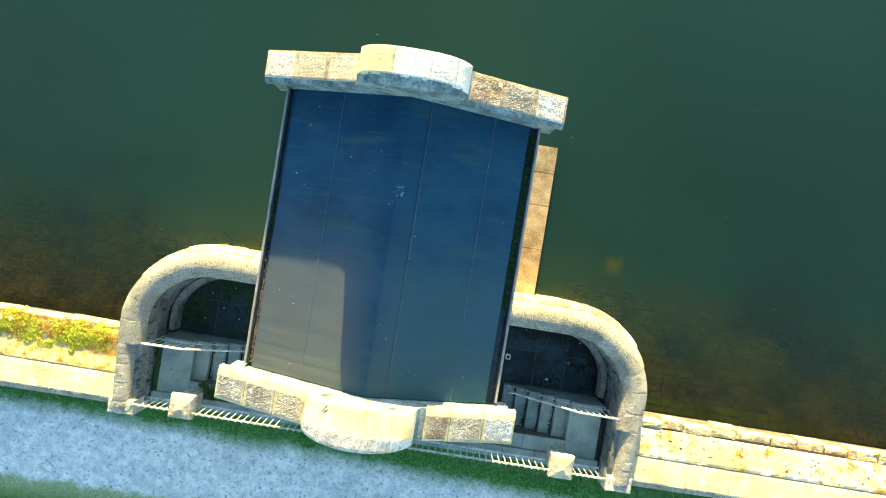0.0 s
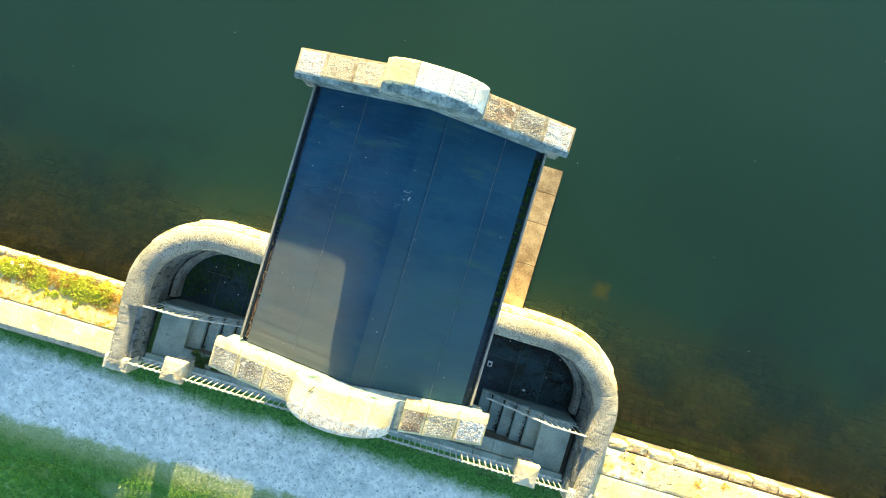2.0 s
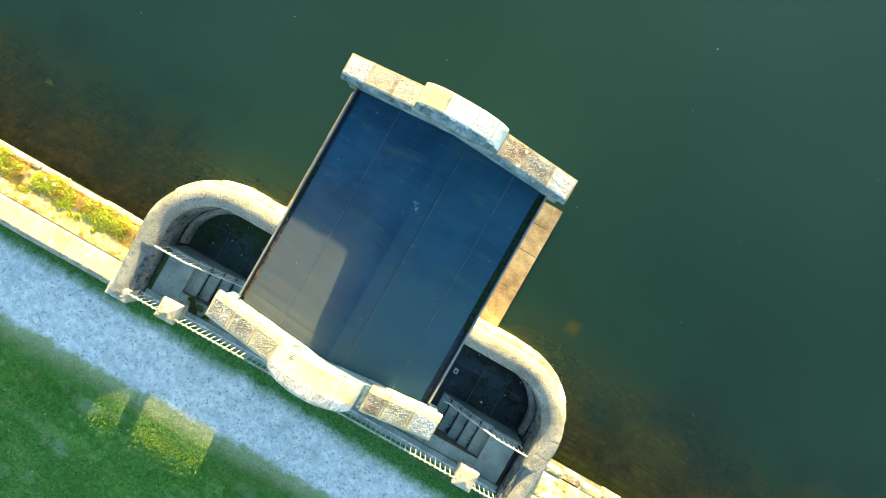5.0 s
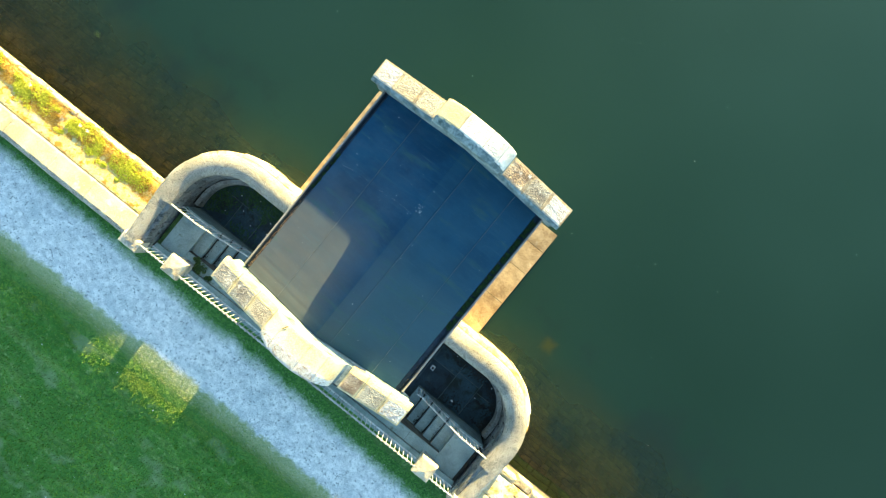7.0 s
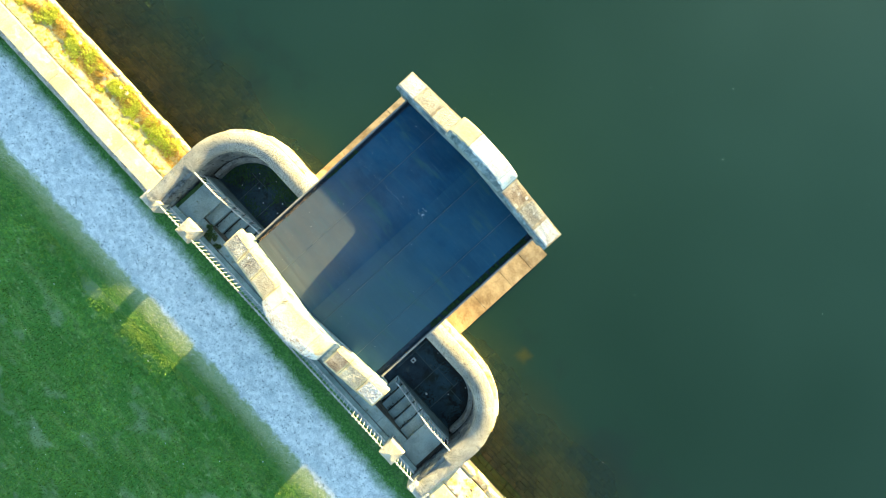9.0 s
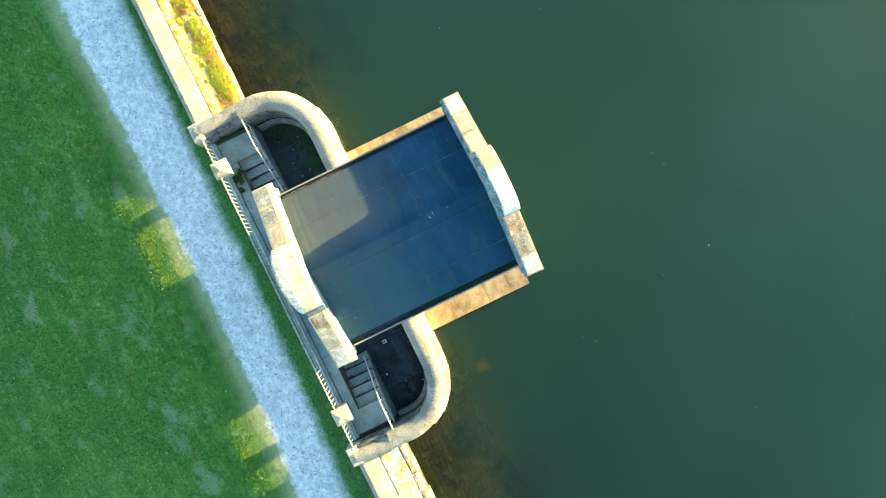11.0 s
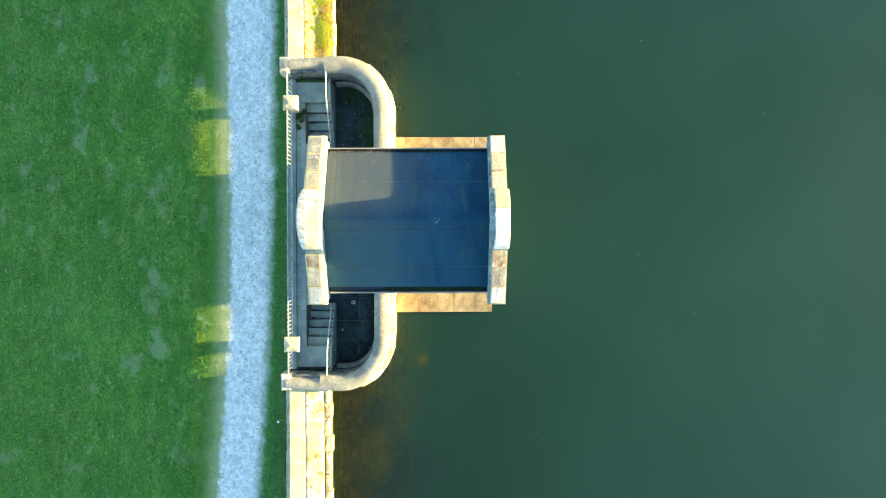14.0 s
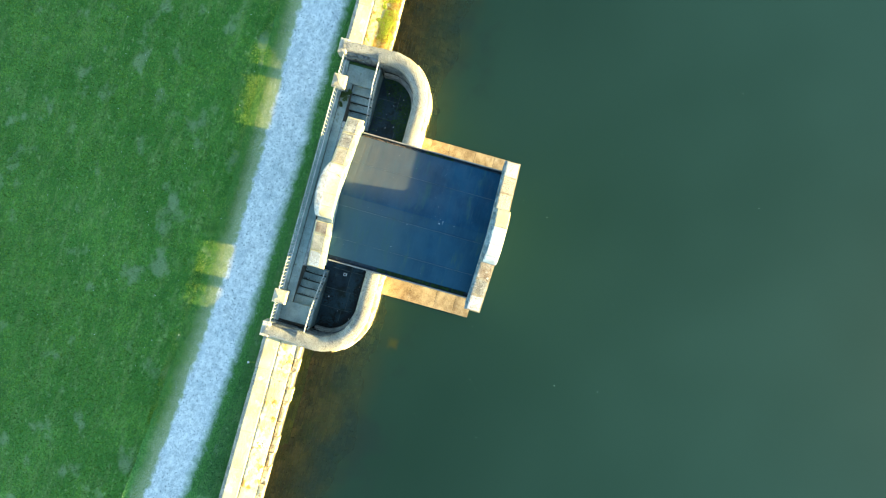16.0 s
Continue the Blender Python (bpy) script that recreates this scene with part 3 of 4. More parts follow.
def roof_panel(xa, xb, lift):
    """A welded strip of membrane from gable to gable, a little wrinkled."""
    bm = bmesh.new()
    nx, ny = 8, 80
    g = []
    for j in range(ny + 1):
        y = -2.06 + 4.58 * j / ny
        row = []
        for i in range(nx + 1):
            x = xa + (xb - xa) * i / nx
            crease = 0.006 * noise.noise(Vector((x * 0.6, y * 8, 1))) * max(0.08, 1 - (y + 2.06) / 1.0) + 0.03 * noise.noise(Vector(((x + y) * 9, (x - y) * 1.2, 3))) * max(0.0, 1 - math.hypot(x - 1.88, y + 2.06) / 0.5) + 0.004 * noise.noise(Vector((x * 2, y * 1.2, 5)))
            row.append(bm.verts.new((x, y, roof_z(x) + lift + crease)))
        g.append(row)
    for j in range(ny):
        for i in range(nx):
            bm.faces.new((g[j][i], g[j][i + 1], g[j + 1][i + 1], g[j + 1][i]))
    rim = g[0] + [r[-1] for r in g[1:-1]] + g[-1][::-1] + [r[0] for r in g[-2:0:-1]]
    low = [bm.verts.new((v.co.x, v.co.y, v.co.z - 0.012)) for v in rim]
    for k in range(len(rim)):
        bm.faces.new((rim[k], low[k], low[(k + 1) % len(rim)], rim[(k + 1) % len(rim)]))
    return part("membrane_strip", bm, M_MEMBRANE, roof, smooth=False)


for xa, xb, lift in ((-1.95, -1.06, 0.0), (-1.10, 0.0, 0.005), (0.0, 0.34, 0.002), (0.30, 1.34, 0.007), (1.30, 1.90, 0.002)):
    roof_panel(xa, xb, lift)

for xs0 in (-1.08, 0.32, 1.32):
    bm = bmesh.new()
    for i in range(40):
        ya, yb = -2.05 + 4.56 * i / 40, -2.05 + 4.56 * (i + 1) / 40
        w = 0.003 + 0.002 * noise.noise(Vector((i * 0.7, xs0, 0)))
        a = [bm.verts.new((xs0 + o, y, roof_z(xs0) + 0.020 + (0.003 if abs(o) < 0.001 else 0))) for y in (ya, yb) for o in (-w, 0, w)]
        bm.faces.new((a[0], a[1], a[4], a[3]))
        bm.faces.new((a[1], a[2], a[5], a[4]))
    part("seam", bm, M_SEAM, roof, "thin pale welded seam")

for sx in (-1, 1):
    gut = part("gutter", sweep([(sx * 1.97, -2.06), (sx * 1.97, 2.52)], [(-0.07, 3.20), (0.07, 3.20), (0.07, 3.29), (0.05, 3.29), (0.05, 3.23), (-0.05, 3.23), (-0.05, 3.29), (-0.07, 3.29)]), M_GUTTER, tower, "dark gutter at the roof edge")
    part("gutter_edge", box(sx * 2.045, sx * 2.085, -2.03, 2.50, 3.10, 3.325, 0.008), M_FASCIA, tower, "pale grey outer edge of the gutter")


def gable_top(x, far):
    extra = (0.05 if x > 0 else -0.016) if far else 0.0
    swell = 0.03 * max(0.0, 1 - abs(abs(x) - 0.82) / 0.14) ** 2
    return 3.63 + extra + swell + (2.38 - min(abs(x), 2.38)) * (0.36 if x > 0 else 0.385 if far else 0.42)


def centre_top(x):
    return 4.22 + 0.60 * max(0.0, 1 - abs(x / 0.845) ** 2.6) ** 0.42


# the rock faces of the side stones, from the centre outwards
PANELS = {(False, -1): (M_PANELTAN, M_PANELGREY, M_PANELGREY), (False, 1): (M_PANELBROWN, M_PANELTAN, M_PANEL), (True, -1): (M_PANELTAN, M_PANELTAN, M_PANEL), (True, 1): (M_PANELBROWN, M_PANELGREY, M_PANEL)}
for far in (False, True):
    y0, y1 = (2.48, 2.97) if far else (-2.56, -2.05)
    yi0, yi1 = (2.50, 2.94) if far else (-2.53, -2.075)
    # upstand wall under the coping
    bm = bmesh.new()
    outline = [(-2.28, 3.0), (2.28, 3.0)] + [(x, gable_top(x, far) - 0.08) for x in (2.28, 1.5, 0.86)] + [(x, centre_top(x) - (0.10 if far else 0.17)) for x in (0.80, 0.6, 0.3, 0, -0.3, -0.6, -0.78)] + [(x, gable_top(x, far) - 0.08) for x in (-0.86, -1.5, -2.28)]
    f = [bm.verts.new((x, yi0, z)) for x, z in outline]
    g = [bm.verts.new((x, yi1, z)) for x, z in outline]
    bm.faces.new(f)
    bm.faces.new(g[::-1])
    for i in range(len(f)):
        bm.faces.new((f[i], g[i], g[(i + 1) % len(f)], f[(i + 1) % len(f)]))
    bmesh.ops.recalc_face_normals(bm, faces=bm.faces)
    up = part("gable_wall", bm, M_SHADESTAIN, tower, "shaped stone gable rising above the roof")
    # moulded course just below the coping
    for sx in (-1, 1):
        for k, (xa, xb) in enumerate(((0.82, 1.34), (1.34, 1.86), (1.86, 2.38))):
            if sx > 0 and not far and k == 0:
                xa = 0.95     # a recess beside the centre stone
            xs_ = sorted((sx * xa, sx * xb))
            lower = 0.17 if far else 0.19
            face_of = PANELS[far, sx][k]

            def side_top(x, y, far=far):
                if far:
                    return gable_top(x, True) - 0.55 * max(0.0, 2.57 - y)
                return gable_top(x, False) - 0.05 * max(0.0, -2.17 - y) - 0.34 * max(0.0, y + 2.17)

            def rock_face(x, y, e, far=far):
                wander = 0.014 * noise.noise(Vector((x * 14, y * 14, 3)))
                # roof-side band lies in shade: given the painted blue stone
                if far and y < 2.545 + wander:
                    return 2
                return e > 0.036 + wander and (far or y < -2.185 + wander)

            part("coping_stone", rock_block(xs_[0], xs_[1], y0, y1, lambda x, far=far, lower=lower: gable_top(x, far) - lower, side_top, 0.003, 32, 30, 0.002 if far else 0.004, 0.004 if far else 0.014, 15.0, 0.0026 if far else 0.0038, 0.05, rock_face, 2 if far else 1), (M_MARGIN if far else M_TAN), up, second=face_of).data.materials.append(M_SHADESTAIN)
    centre = ((-0.80, -0.27, M_BUTTER, 0.0008), (-0.27, 0.26, M_BLEACH, 0.0012), (0.26, 0.62, M_BLEACH, 0.0022), (0.62, 0.82, M_BLEACH, 0.0006)) if far else ((-0.80, -0.50, M_BUTTER, 0.0018), (-0.50, 0.12, M_WHITE, 0.0008), (0.12, 0.50, M_WHITE, 0.0010), (0.50, 0.82, M_WHITE, 0.0024))
    for xa, xb, look_of, pit in centre:
        bm = rock_block(xa, xb, y0 - 0.015, y1 + 0.015, lambda x: centre_top(x) - (0.22 if far else 0.14), lambda x, y, far=far: centre_top(x) - (0.55 * max(0.0, 2.61 - y) if far else 0.08 * max(0.0, -2.42 - y) + 0.15 * max(0.0, y + 2.42)), 0.002, 26, 24, 0.002, 0.014, 15.0, pit, 0.045, lambda x, y, e, far=far: (y < -2.40 + 0.06 * noise.noise(Vector((x * 9, y * 9, 1)))) if not far else y < 2.585 + 0.03 * noise.noise(Vector((x * 7, 2, 1))))
        for v in bm.verts:
            if not far and v.co.y < -2.40:
                v.co.y -= (0.07 - 0.11 * (v.co.x / 0.82) ** 2) * min(1.0, (-2.40 - v.co.y) / 0.12)
        # far centre: its roof-side slope gets the same painted shade
        part("coping_stone", bm, look_of, up, second=M_PANEL if not far else M_SHADESTAIN)
# door at the foot of the front wall, in the sunk passage
part("door", box(-0.45, 0.45, -2.55, -2.49, FLOOR, FLOOR + 2.0, 0.01), M_DOOR, tower, "dark painted wooden door")

# paving slabs on the tower's base
for sx in (-1, 1):
    cuts = [-0.44, 0.62, 1.62, 2.36, 2.97]
    for a, b in zip(cuts, cuts[1:]):
        xs_ = sorted((sx * 2.03, sx * 3.07))
        part("slab", rock_block(xs_[0], xs_[1], a + 0.006, b - 0.006, LEDGE - 0.16, lambda x, y: LEDGE, 0.0003, 6, 6, 0.0, 0.002), M_LEDGE, tower)


# ---- curved terraces beside the tower ----
def curve_line(sx, r_in=0.0, n=14):
    """Outer face of the curved wall, from the tower round to the dam; r_in: how far inside of it."""
    pts = [(2.03, -0.55 - r_in), (2.9, -0.55 - r_in)]
    for k in range(n + 1):
        a = math.pi / 2 * (1 - k / n)
        pts.append((3.80 + (1.78 - r_in) * math.cos(a), -2.20 + (1.65 - r_in) * math.sin(a)))
    pts += [(5.56 - r_in, -2.9), (5.50 - r_in, -4.02)]
    return [(sx * x, y) for x, y in pts]


# the water's edge runs along the dam, round the curved walls and under the tower
shore = [q for q in curve_line(1, 0.25, 24) if q[1] > -2.62]
bm = bmesh.new()
vs = [bm.verts.new((x, y, WATER)) for x, y in [(-2500, -2.62), (-5.32, -2.62)] + [(-x, y) for x, y in shore[::-1]] + shore + [(5.32, -2.62), (2500, -2.62), (2500, 3000), (-2500, 3000)]]
bm.faces.new(vs)
water = part("water", bm, M_WATER)
tagged(water, "still murky green reservoir water, clear over the shallows", "water", kind="structure")


def resample(line, step):
    out, carry = [line[0]], 0.0
    total = sum(math.dist(a, b) for a, b in zip(line, line[1:]))
    n = round(total / step)
    step = total / n
    want = step
    run = 0.0
    for a, b in zip(line, line[1:]):
        d = math.dist(a, b)
        while want <= run + d + 1e-9 and len(out) < n:
            t = (want - run) / d
            out.append((a[0] + (b[0] - a[0]) * t, a[1] + (b[1] - a[1]) * t))
            want += step
        run += d
    out.append(line[-1])
    return out


def cope_stone(line, width, z, crown, mat, parent, seed):
    """One coping stone along a short line: half-round top with a hammered face."""
    bm = bmesh.new()
    rings = []
    m = 17
    for i, (x, y) in enumerate(line):
        a, b = line[max(i - 1, 0)], line[min(i + 1, len(line) - 1)]
        d = Vector((b[0] - a[0], b[1] - a[1])).normalized()
        n = Vector((d.y, -d.x))
        ring = [bm.verts.new((x - n.x * width / 2, y - n.y * width / 2, z - 0.06))]
        end = 0.006 if i in (0, len(line) - 1) else 0
        for k in range(m):
            t = math.pi * k / (m - 1)
            o = -width / 2 * math.copysign(abs(math.cos(t)) ** 0.95, math.cos(t))
            h = crown * math.sin(t) ** 0.9
            r = PITS.uniform(-0.0026, 0.0026) + rugged((x + o * n.x + seed, y + o * n.y, h), 0.002, 12)
            ring.append(bm.verts.new((x + n.x * (o + r * 0.5), y + n.y * (o + r * 0.5), z + h * (1 - end * 4) + r)))
        ring.append(bm.verts.new((x + n.x * width / 2, y + n.y * width / 2, z - 0.06)))
        rings.append(ring)
    for r, s in zip(rings, rings[1:]):
        for k in range(len(r)):
            bm.faces.new((r[k], s[k], s[(k + 1) % len(r)], r[(k + 1) % len(r)]))
    bm.faces.new(rings[0][::-1])
    bm.faces.new(rings[-1])
    bmesh.ops.recalc_face_normals(bm, faces=bm.faces)
    return part("coping_stone", bm, mat, parent)


def wall_stone(p, q, depth, z0, z1, mat, parent, rnd):
    """A face stone between two points of a wall's face, standing proud to the right of the line."""
    d = Vector((q[0] - p[0], q[1] - p[1])).normalized()
    n = Vector((d.y, -d.x))
    g = 0.008
    bm = bmesh.new()
    a, b = Vector(p) + d * g, Vector(q) - d * g
    o = depth * rnd.uniform(0.6, 1.3)
    lo = [bm.verts.new((v.x, v.y, z)) for v, z in ((a, z0 + g), (b, z0 + g), (b, z1 - g), (a, z1 - g))]
    e = 0.018
    hi = [bm.verts.new((v.x + n.x * o * rnd.uniform(0.8, 1.2), v.y + n.y * o, z)) for v, z in ((a + d * e, z0 + g + e), (b - d * e, z0 + g + e), (b - d * e, z1 - g - e), (a + d * e, z1 - g - e))]
    bm.faces.new(hi)
    for k in range(4):
        bm.faces.new((lo[k], lo[(k + 1) % 4], hi[(k + 1) % 4], hi[k]))
    bmesh.ops.recalc_face_normals(bm, faces=bm.faces)
    return part("stone", bm, mat, parent)


rnd = random.Random(4)
for sx in (-1, 1):
    side = "west" if sx < 0 else "east"
    outer = curve_line(sx)
    wall = thing("curved_wall_" + side, "curved limestone terrace wall with a rounded rock-faced coping", "terrace wall", kind="structure")
    inward = 1 if sx > 0 else -1
    fine_line = resample(outer, 0.12)
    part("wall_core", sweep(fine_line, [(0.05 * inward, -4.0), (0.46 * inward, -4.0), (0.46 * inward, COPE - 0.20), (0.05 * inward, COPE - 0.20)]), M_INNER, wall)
    pl = resample(curve_line(sx)[:-4], 0.06)
    k = 0
    while k < len(pl) - 1:
        m = min(k + rnd.choice((7, 9, 11)), len(pl) - 1)
        o = -(0.04 + 0.11 * min(1.0, max(0.0, (pl[k][1] + 1.75) / 0.9)) + rnd.uniform(-0.03, 0.025)) * inward
        part("plinth_stone", sweep(pl[k:m + 1], [(o, -4.0), (0.10 * inward, -4.0), (0.10 * inward, 0.27), (0.3 * o, 0.265), (0.8 * o, 0.235), (o, 0.12)]), M_EDGE if k % 3 == 0 else M_CREAM, wall)
        k = m
    bench_line = [q for q in resample(curve_line(sx, 0.46), 0.10) if q[1] > -2.62]
    # footing stones along the inner foot
    k = 0
    while k < len(bench_line) - 1:
        m = min(k + rnd.choice((4, 5, 6)), len(bench_line) - 1)
        part("footing_stone", sweep(bench_line[k:m + 1], [(-0.02 * inward, FLOOR - 0.1), (0.17 * inward, FLOOR - 0.1), (0.17 * inward, FLOOR + 0.30), (0.15 * inward, FLOOR + 0.33), (-0.02 * inward, FLOOR + 0.34)]), M_WALL, wall)
        k = m
    # the shadowed gap between wall and footing, put in as a dark strip
    part("dirt_line", sweep(bench_line, [(-0.01 * inward, FLOOR + 0.33), (0.055 * inward, FLOOR + 0.33), (0.045 * inward, FLOOR + 0.352), (-0.01 * inward, FLOOR + 0.36)]), M_DIRTSHADE, wall, "dark strip drawn as the shadowed gap behind the footing")
    centre = resample(curve_line(sx, 0.25), 0.03)
    k = 0
    while k < len(centre) - 1:
        m = min(k + rnd.choice((13, 15, 17, 20)), len(centre) - 1)
        if len(centre) - 1 - m < 7:
            m = len(centre) - 1
        leg = centre[k][1] < -2.55
        if leg:
            m = min(k + rnd.choice((7, 10, 13)), len(centre) - 1)
        run = [(x + sx * 0.06, y) for x, y in centre[k:m + 1]] if leg else centre[k:m + 1]
        cope_stone(run, 0.38 if leg else 0.54, COPE - 0.21, 0.21, M_COPEWALL, wall, rnd.random() * 9)
        k = m
    # face stones inside, in courses
    face = curve_line(sx, 0.46, 20)
    for z0, z1, step in ((FLOOR + 0.36, -0.52, 0.42), (-0.52, -0.22, 0.34), (-0.22, 0.10, 0.46), (0.10, 0.42, 0.38)):
        pts = resample(face, step)
        pts = [pts[0]] + [((p[0] * (1 - j) + q[0] * j), (p[1] * (1 - j) + q[1] * j)) for p, q in zip(pts[1:-1], pts[2:]) for j in (rnd.uniform(0.0, 0.3),)] + [pts[-1]]
        for p, q in zip(pts, pts[1:]):
            if sx < 0:
                p, q = q, p
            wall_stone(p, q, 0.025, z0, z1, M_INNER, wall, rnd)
    # squared end block at the path
    xs_ = sorted((sx * 5.02, sx * 5.56))
    part("end_block", rock_block(xs_[0], xs_[1], -4.18, -3.86, -0.6, lambda x, y: COPE - 0.07, 0.02, 10, 8, 0.0, 0.05), M_COPE, wall, "squared end block")

    # terrace floor of flagstones
    floor = tagged(part("floor_terrace_" + side, box(*sorted((sx * 2.03, sx * 5.0)), -3.36, -0.86, -1.6, FLOOR - 0.008), M_GROUT), "flagstone terrace floor painted dark as in shade, dirty with leaf litter", "terrace floor", kind="structure")
    for xa, xb in ((2.06, 2.62), (2.62, 3.42), (3.42, 4.14), (4.14, 4.98)):
        ycuts = (-2.58, -1.76, -0.9) if rnd.random() < 0.6 else (-2.58, -1.62, -0.9)
        for ya, yb in zip(ycuts, ycuts[1:]):
            xs_ = sorted((sx * xa, sx * xb))
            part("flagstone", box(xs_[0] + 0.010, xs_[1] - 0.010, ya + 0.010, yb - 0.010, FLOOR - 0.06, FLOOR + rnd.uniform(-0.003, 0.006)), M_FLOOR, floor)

    # landing and steps down to the floor
    stair = thing("stair_" + side, "five grey stone steps below a landing of one large flagstone", "stairs", kind="structure")
    xs_ = sorted((sx * 4.20, sx * 4.99))
    part("landing", rock_block(xs_[0], xs_[1], -3.82, -2.60, -1.5, lambda x, y: PATH - 0.02, 0.003, 6, 6, 0.0, 0.012), M_SLAB, stair, "large pale grey landing slab")
    for k in range(5):
        z = PATH - 0.02 - 0.15 * (k + 1)
        xs_ = sorted((sx * (4.20 - 0.28 * k), sx * (4.20 - 0.28 * (k + 1) - 0.02)))
        part("step", rock_block(xs_[0], xs_[1], -3.458, -2.60, -1.6, lambda x, y, z=z: z, 0.003, 4, 6, 0.0, 0.014), M_SLAB, stair)
        # shaded foot of each riser, with its litter, drawn as a dark strip
        if k:
            xd = 4.20 - 0.28 * k
            xs_ = sorted((sx * (xd - 0.004), sx * (xd - rnd.uniform(0.03, 0.055))))
            part("dirt_seam", rock_block(xs_[0], xs_[1], -3.45, -2.62, z - 0.02, lambda x, y, z=z: z + 0.007, 0.004, 3, 16, 0.0, 0.004, 11.0), M_DIRTSHADE, stair, "dark strip for the shade and leaf litter at a riser's foot")
    part("dirt_edge", rock_block(*sorted((sx * (4.90 if sx > 0 else 4.88), sx * 4.985)), -3.80, -2.62, PATH - 0.05, lambda x, y: PATH - 0.012, 0.004, 3, 20, 0.0, 0.004, 11.0), M_DIRTSHADE if sx > 0 else M_MOSS, stair, "dark dirt and moss along the landing's edge")
    # retaining wall between the steps and the strip of paving
    part("side_wall", box(*sorted((sx * 1.0, sx * 2.775)), -3.46, -3.362, -1.6, PATH - 0.025), M_WALL, stair)

    # railing along the terrace side of the steps
    rail = thing("stair_railing", "white painted iron railing stepping down beside the stairs", "railing", "stair railings")
    yr = -2.63
    top = [(5.02, COPE - 0.02), (4.22, COPE - 0.04), (2.95, -0.24), (2.80, -0.24)]
    bmr = bmesh.new()
    for p, q in zip(top, top[1:]):
        bar((sx * p[0], yr, p[1]), (sx * q[0], yr, q[1]), 0.022, bmr, 8)
    part("handrail", bmr, M_IRON, rail)
    bmr = bmesh.new()
    low = [(5.02, PATH + 0.08), (4.22, PATH + 0.06), (2.95, FLOOR + 0.14), (2.80, FLOOR + 0.14)]
    for p, q in zip(low, low[1:]):
        bar((sx * p[0], yr, p[1]), (sx * q[0], yr, q[1]), 0.014, bmr, 6)
    part("bottom_rail", bmr, M_IRON, rail)
    n = 17
    for k in range(n):
        x = 4.95 - (4.95 - 2.82) * k / (n - 1)
        zt, zb = np.interp(-x, [-a for a, _ in top], [z for _, z in top]), np.interp(-x, [-a for a, _ in low], [z for _, z in low])
        part("baluster", bar((sx * x, yr, zb - (0.12 if k in (0, 6, 16) else 0)), (sx * x, yr, zt), 0.018 if k in (6, 16) else 0.011, None, 6), M_IRON, rail)

# strip of paving between the fence and the sunk passage, its kerb, the passage floor
strip = tagged(part("pavement", box(-4.20, 4.20, -3.78, -3.462, -1.0, PATH - 0.06), M_JOINT), "strip of grey flagstones behind the fence", "pavement", kind="structure")
for k in range(9):
    a = -4.19 + 8.38 * k / 9
    part("flagstone", box(a + 0.005, a + 8.38 / 9 - 0.005, -3.775, -3.47, PATH - 0.08, PATH - 0.012 + 0.004 * (k % 3), 0.006), M_SLAB, strip)
kerb = tagged(part("kerb", box(-4.98, 4.98, -4.03, -3.785, -0.6, PATH - 0.02), M_JOINT), "low stone kerb that carries the fence", "kerb", kind="structure")
for k in range(14):
    a = -4.97 + 9.94 * k / 14
    part("kerb_stone", box(a + 0.004, a + 9.94 / 14 - 0.004, -4.035, -3.79, PATH - 0.04, PATH + 0.05 + 0.004 * (k % 2), 0.012), M_SLAB, kerb)
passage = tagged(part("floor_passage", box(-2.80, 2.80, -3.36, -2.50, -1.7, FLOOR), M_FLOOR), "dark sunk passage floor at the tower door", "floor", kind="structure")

# piers
for sx in (-1, 1):
    pier = thing("fence_pier", "squat square stone pier with a weathered cap, beside the path", "pier", "fence piers", at=(sx * 4.01, -3.83, 0))
    part("shaft", box(-0.19, 0.19, -0.17, 0.19, -0.6, 0.50, 0.015), M_WALL, pier)
    part("cap", rock_block(-0.245, 0.245, -0.22, 0.27, 0.46, lambda x, y: 0.69 - 0.05 * max(abs(x), abs(y)) / 0.23, 0.013 if sx < 0 else 0.009, 14, 14, 0.0, 0.04), M_DRAFT, pier, "weathered cap")

# fence along the path
fence = thing("fence", "white painted iron fence on a stone kerb along the path", "fence")
yf = -3.91
KNOB = None
for xa, xb in ((-4.98, -4.22), (-3.80, 3.80), (4.22, 4.98)):
    part("top_rail", box(xa, xb, yf - 0.019, yf + 0.019, COPE - 0.05, COPE - 0.025, 0.006), M_IRON, fence)
    part("bottom_rail", box(xa, xb, yf - 0.02, yf + 0.02, PATH + 0.11, PATH + 0.13), M_IRON, fence)
    n = round((xb - xa) / 0.135)
    for k in range(1, n):
        x = xa + (xb - xa) * k / n
        part("baluster", bar((x, yf, PATH + 0.05), (x, yf, COPE - 0.05), 0.011, None, 6), M_IRON, fence)
        if KNOB is None:
            bmx = bmesh.new()
            bmesh.ops.create_icosphere(bmx, subdivisions=1, radius=0.026, matrix=Matrix.Diagonal((1.0, 1.0, 0.8, 1)))
            KNOB = mesh_of(bmx, "finial", M_IRON, True)
        finial = new("finial", KNOB)
        finial.parent, finial.location = fence, (x, yf - 0.008, COPE - 0.012)

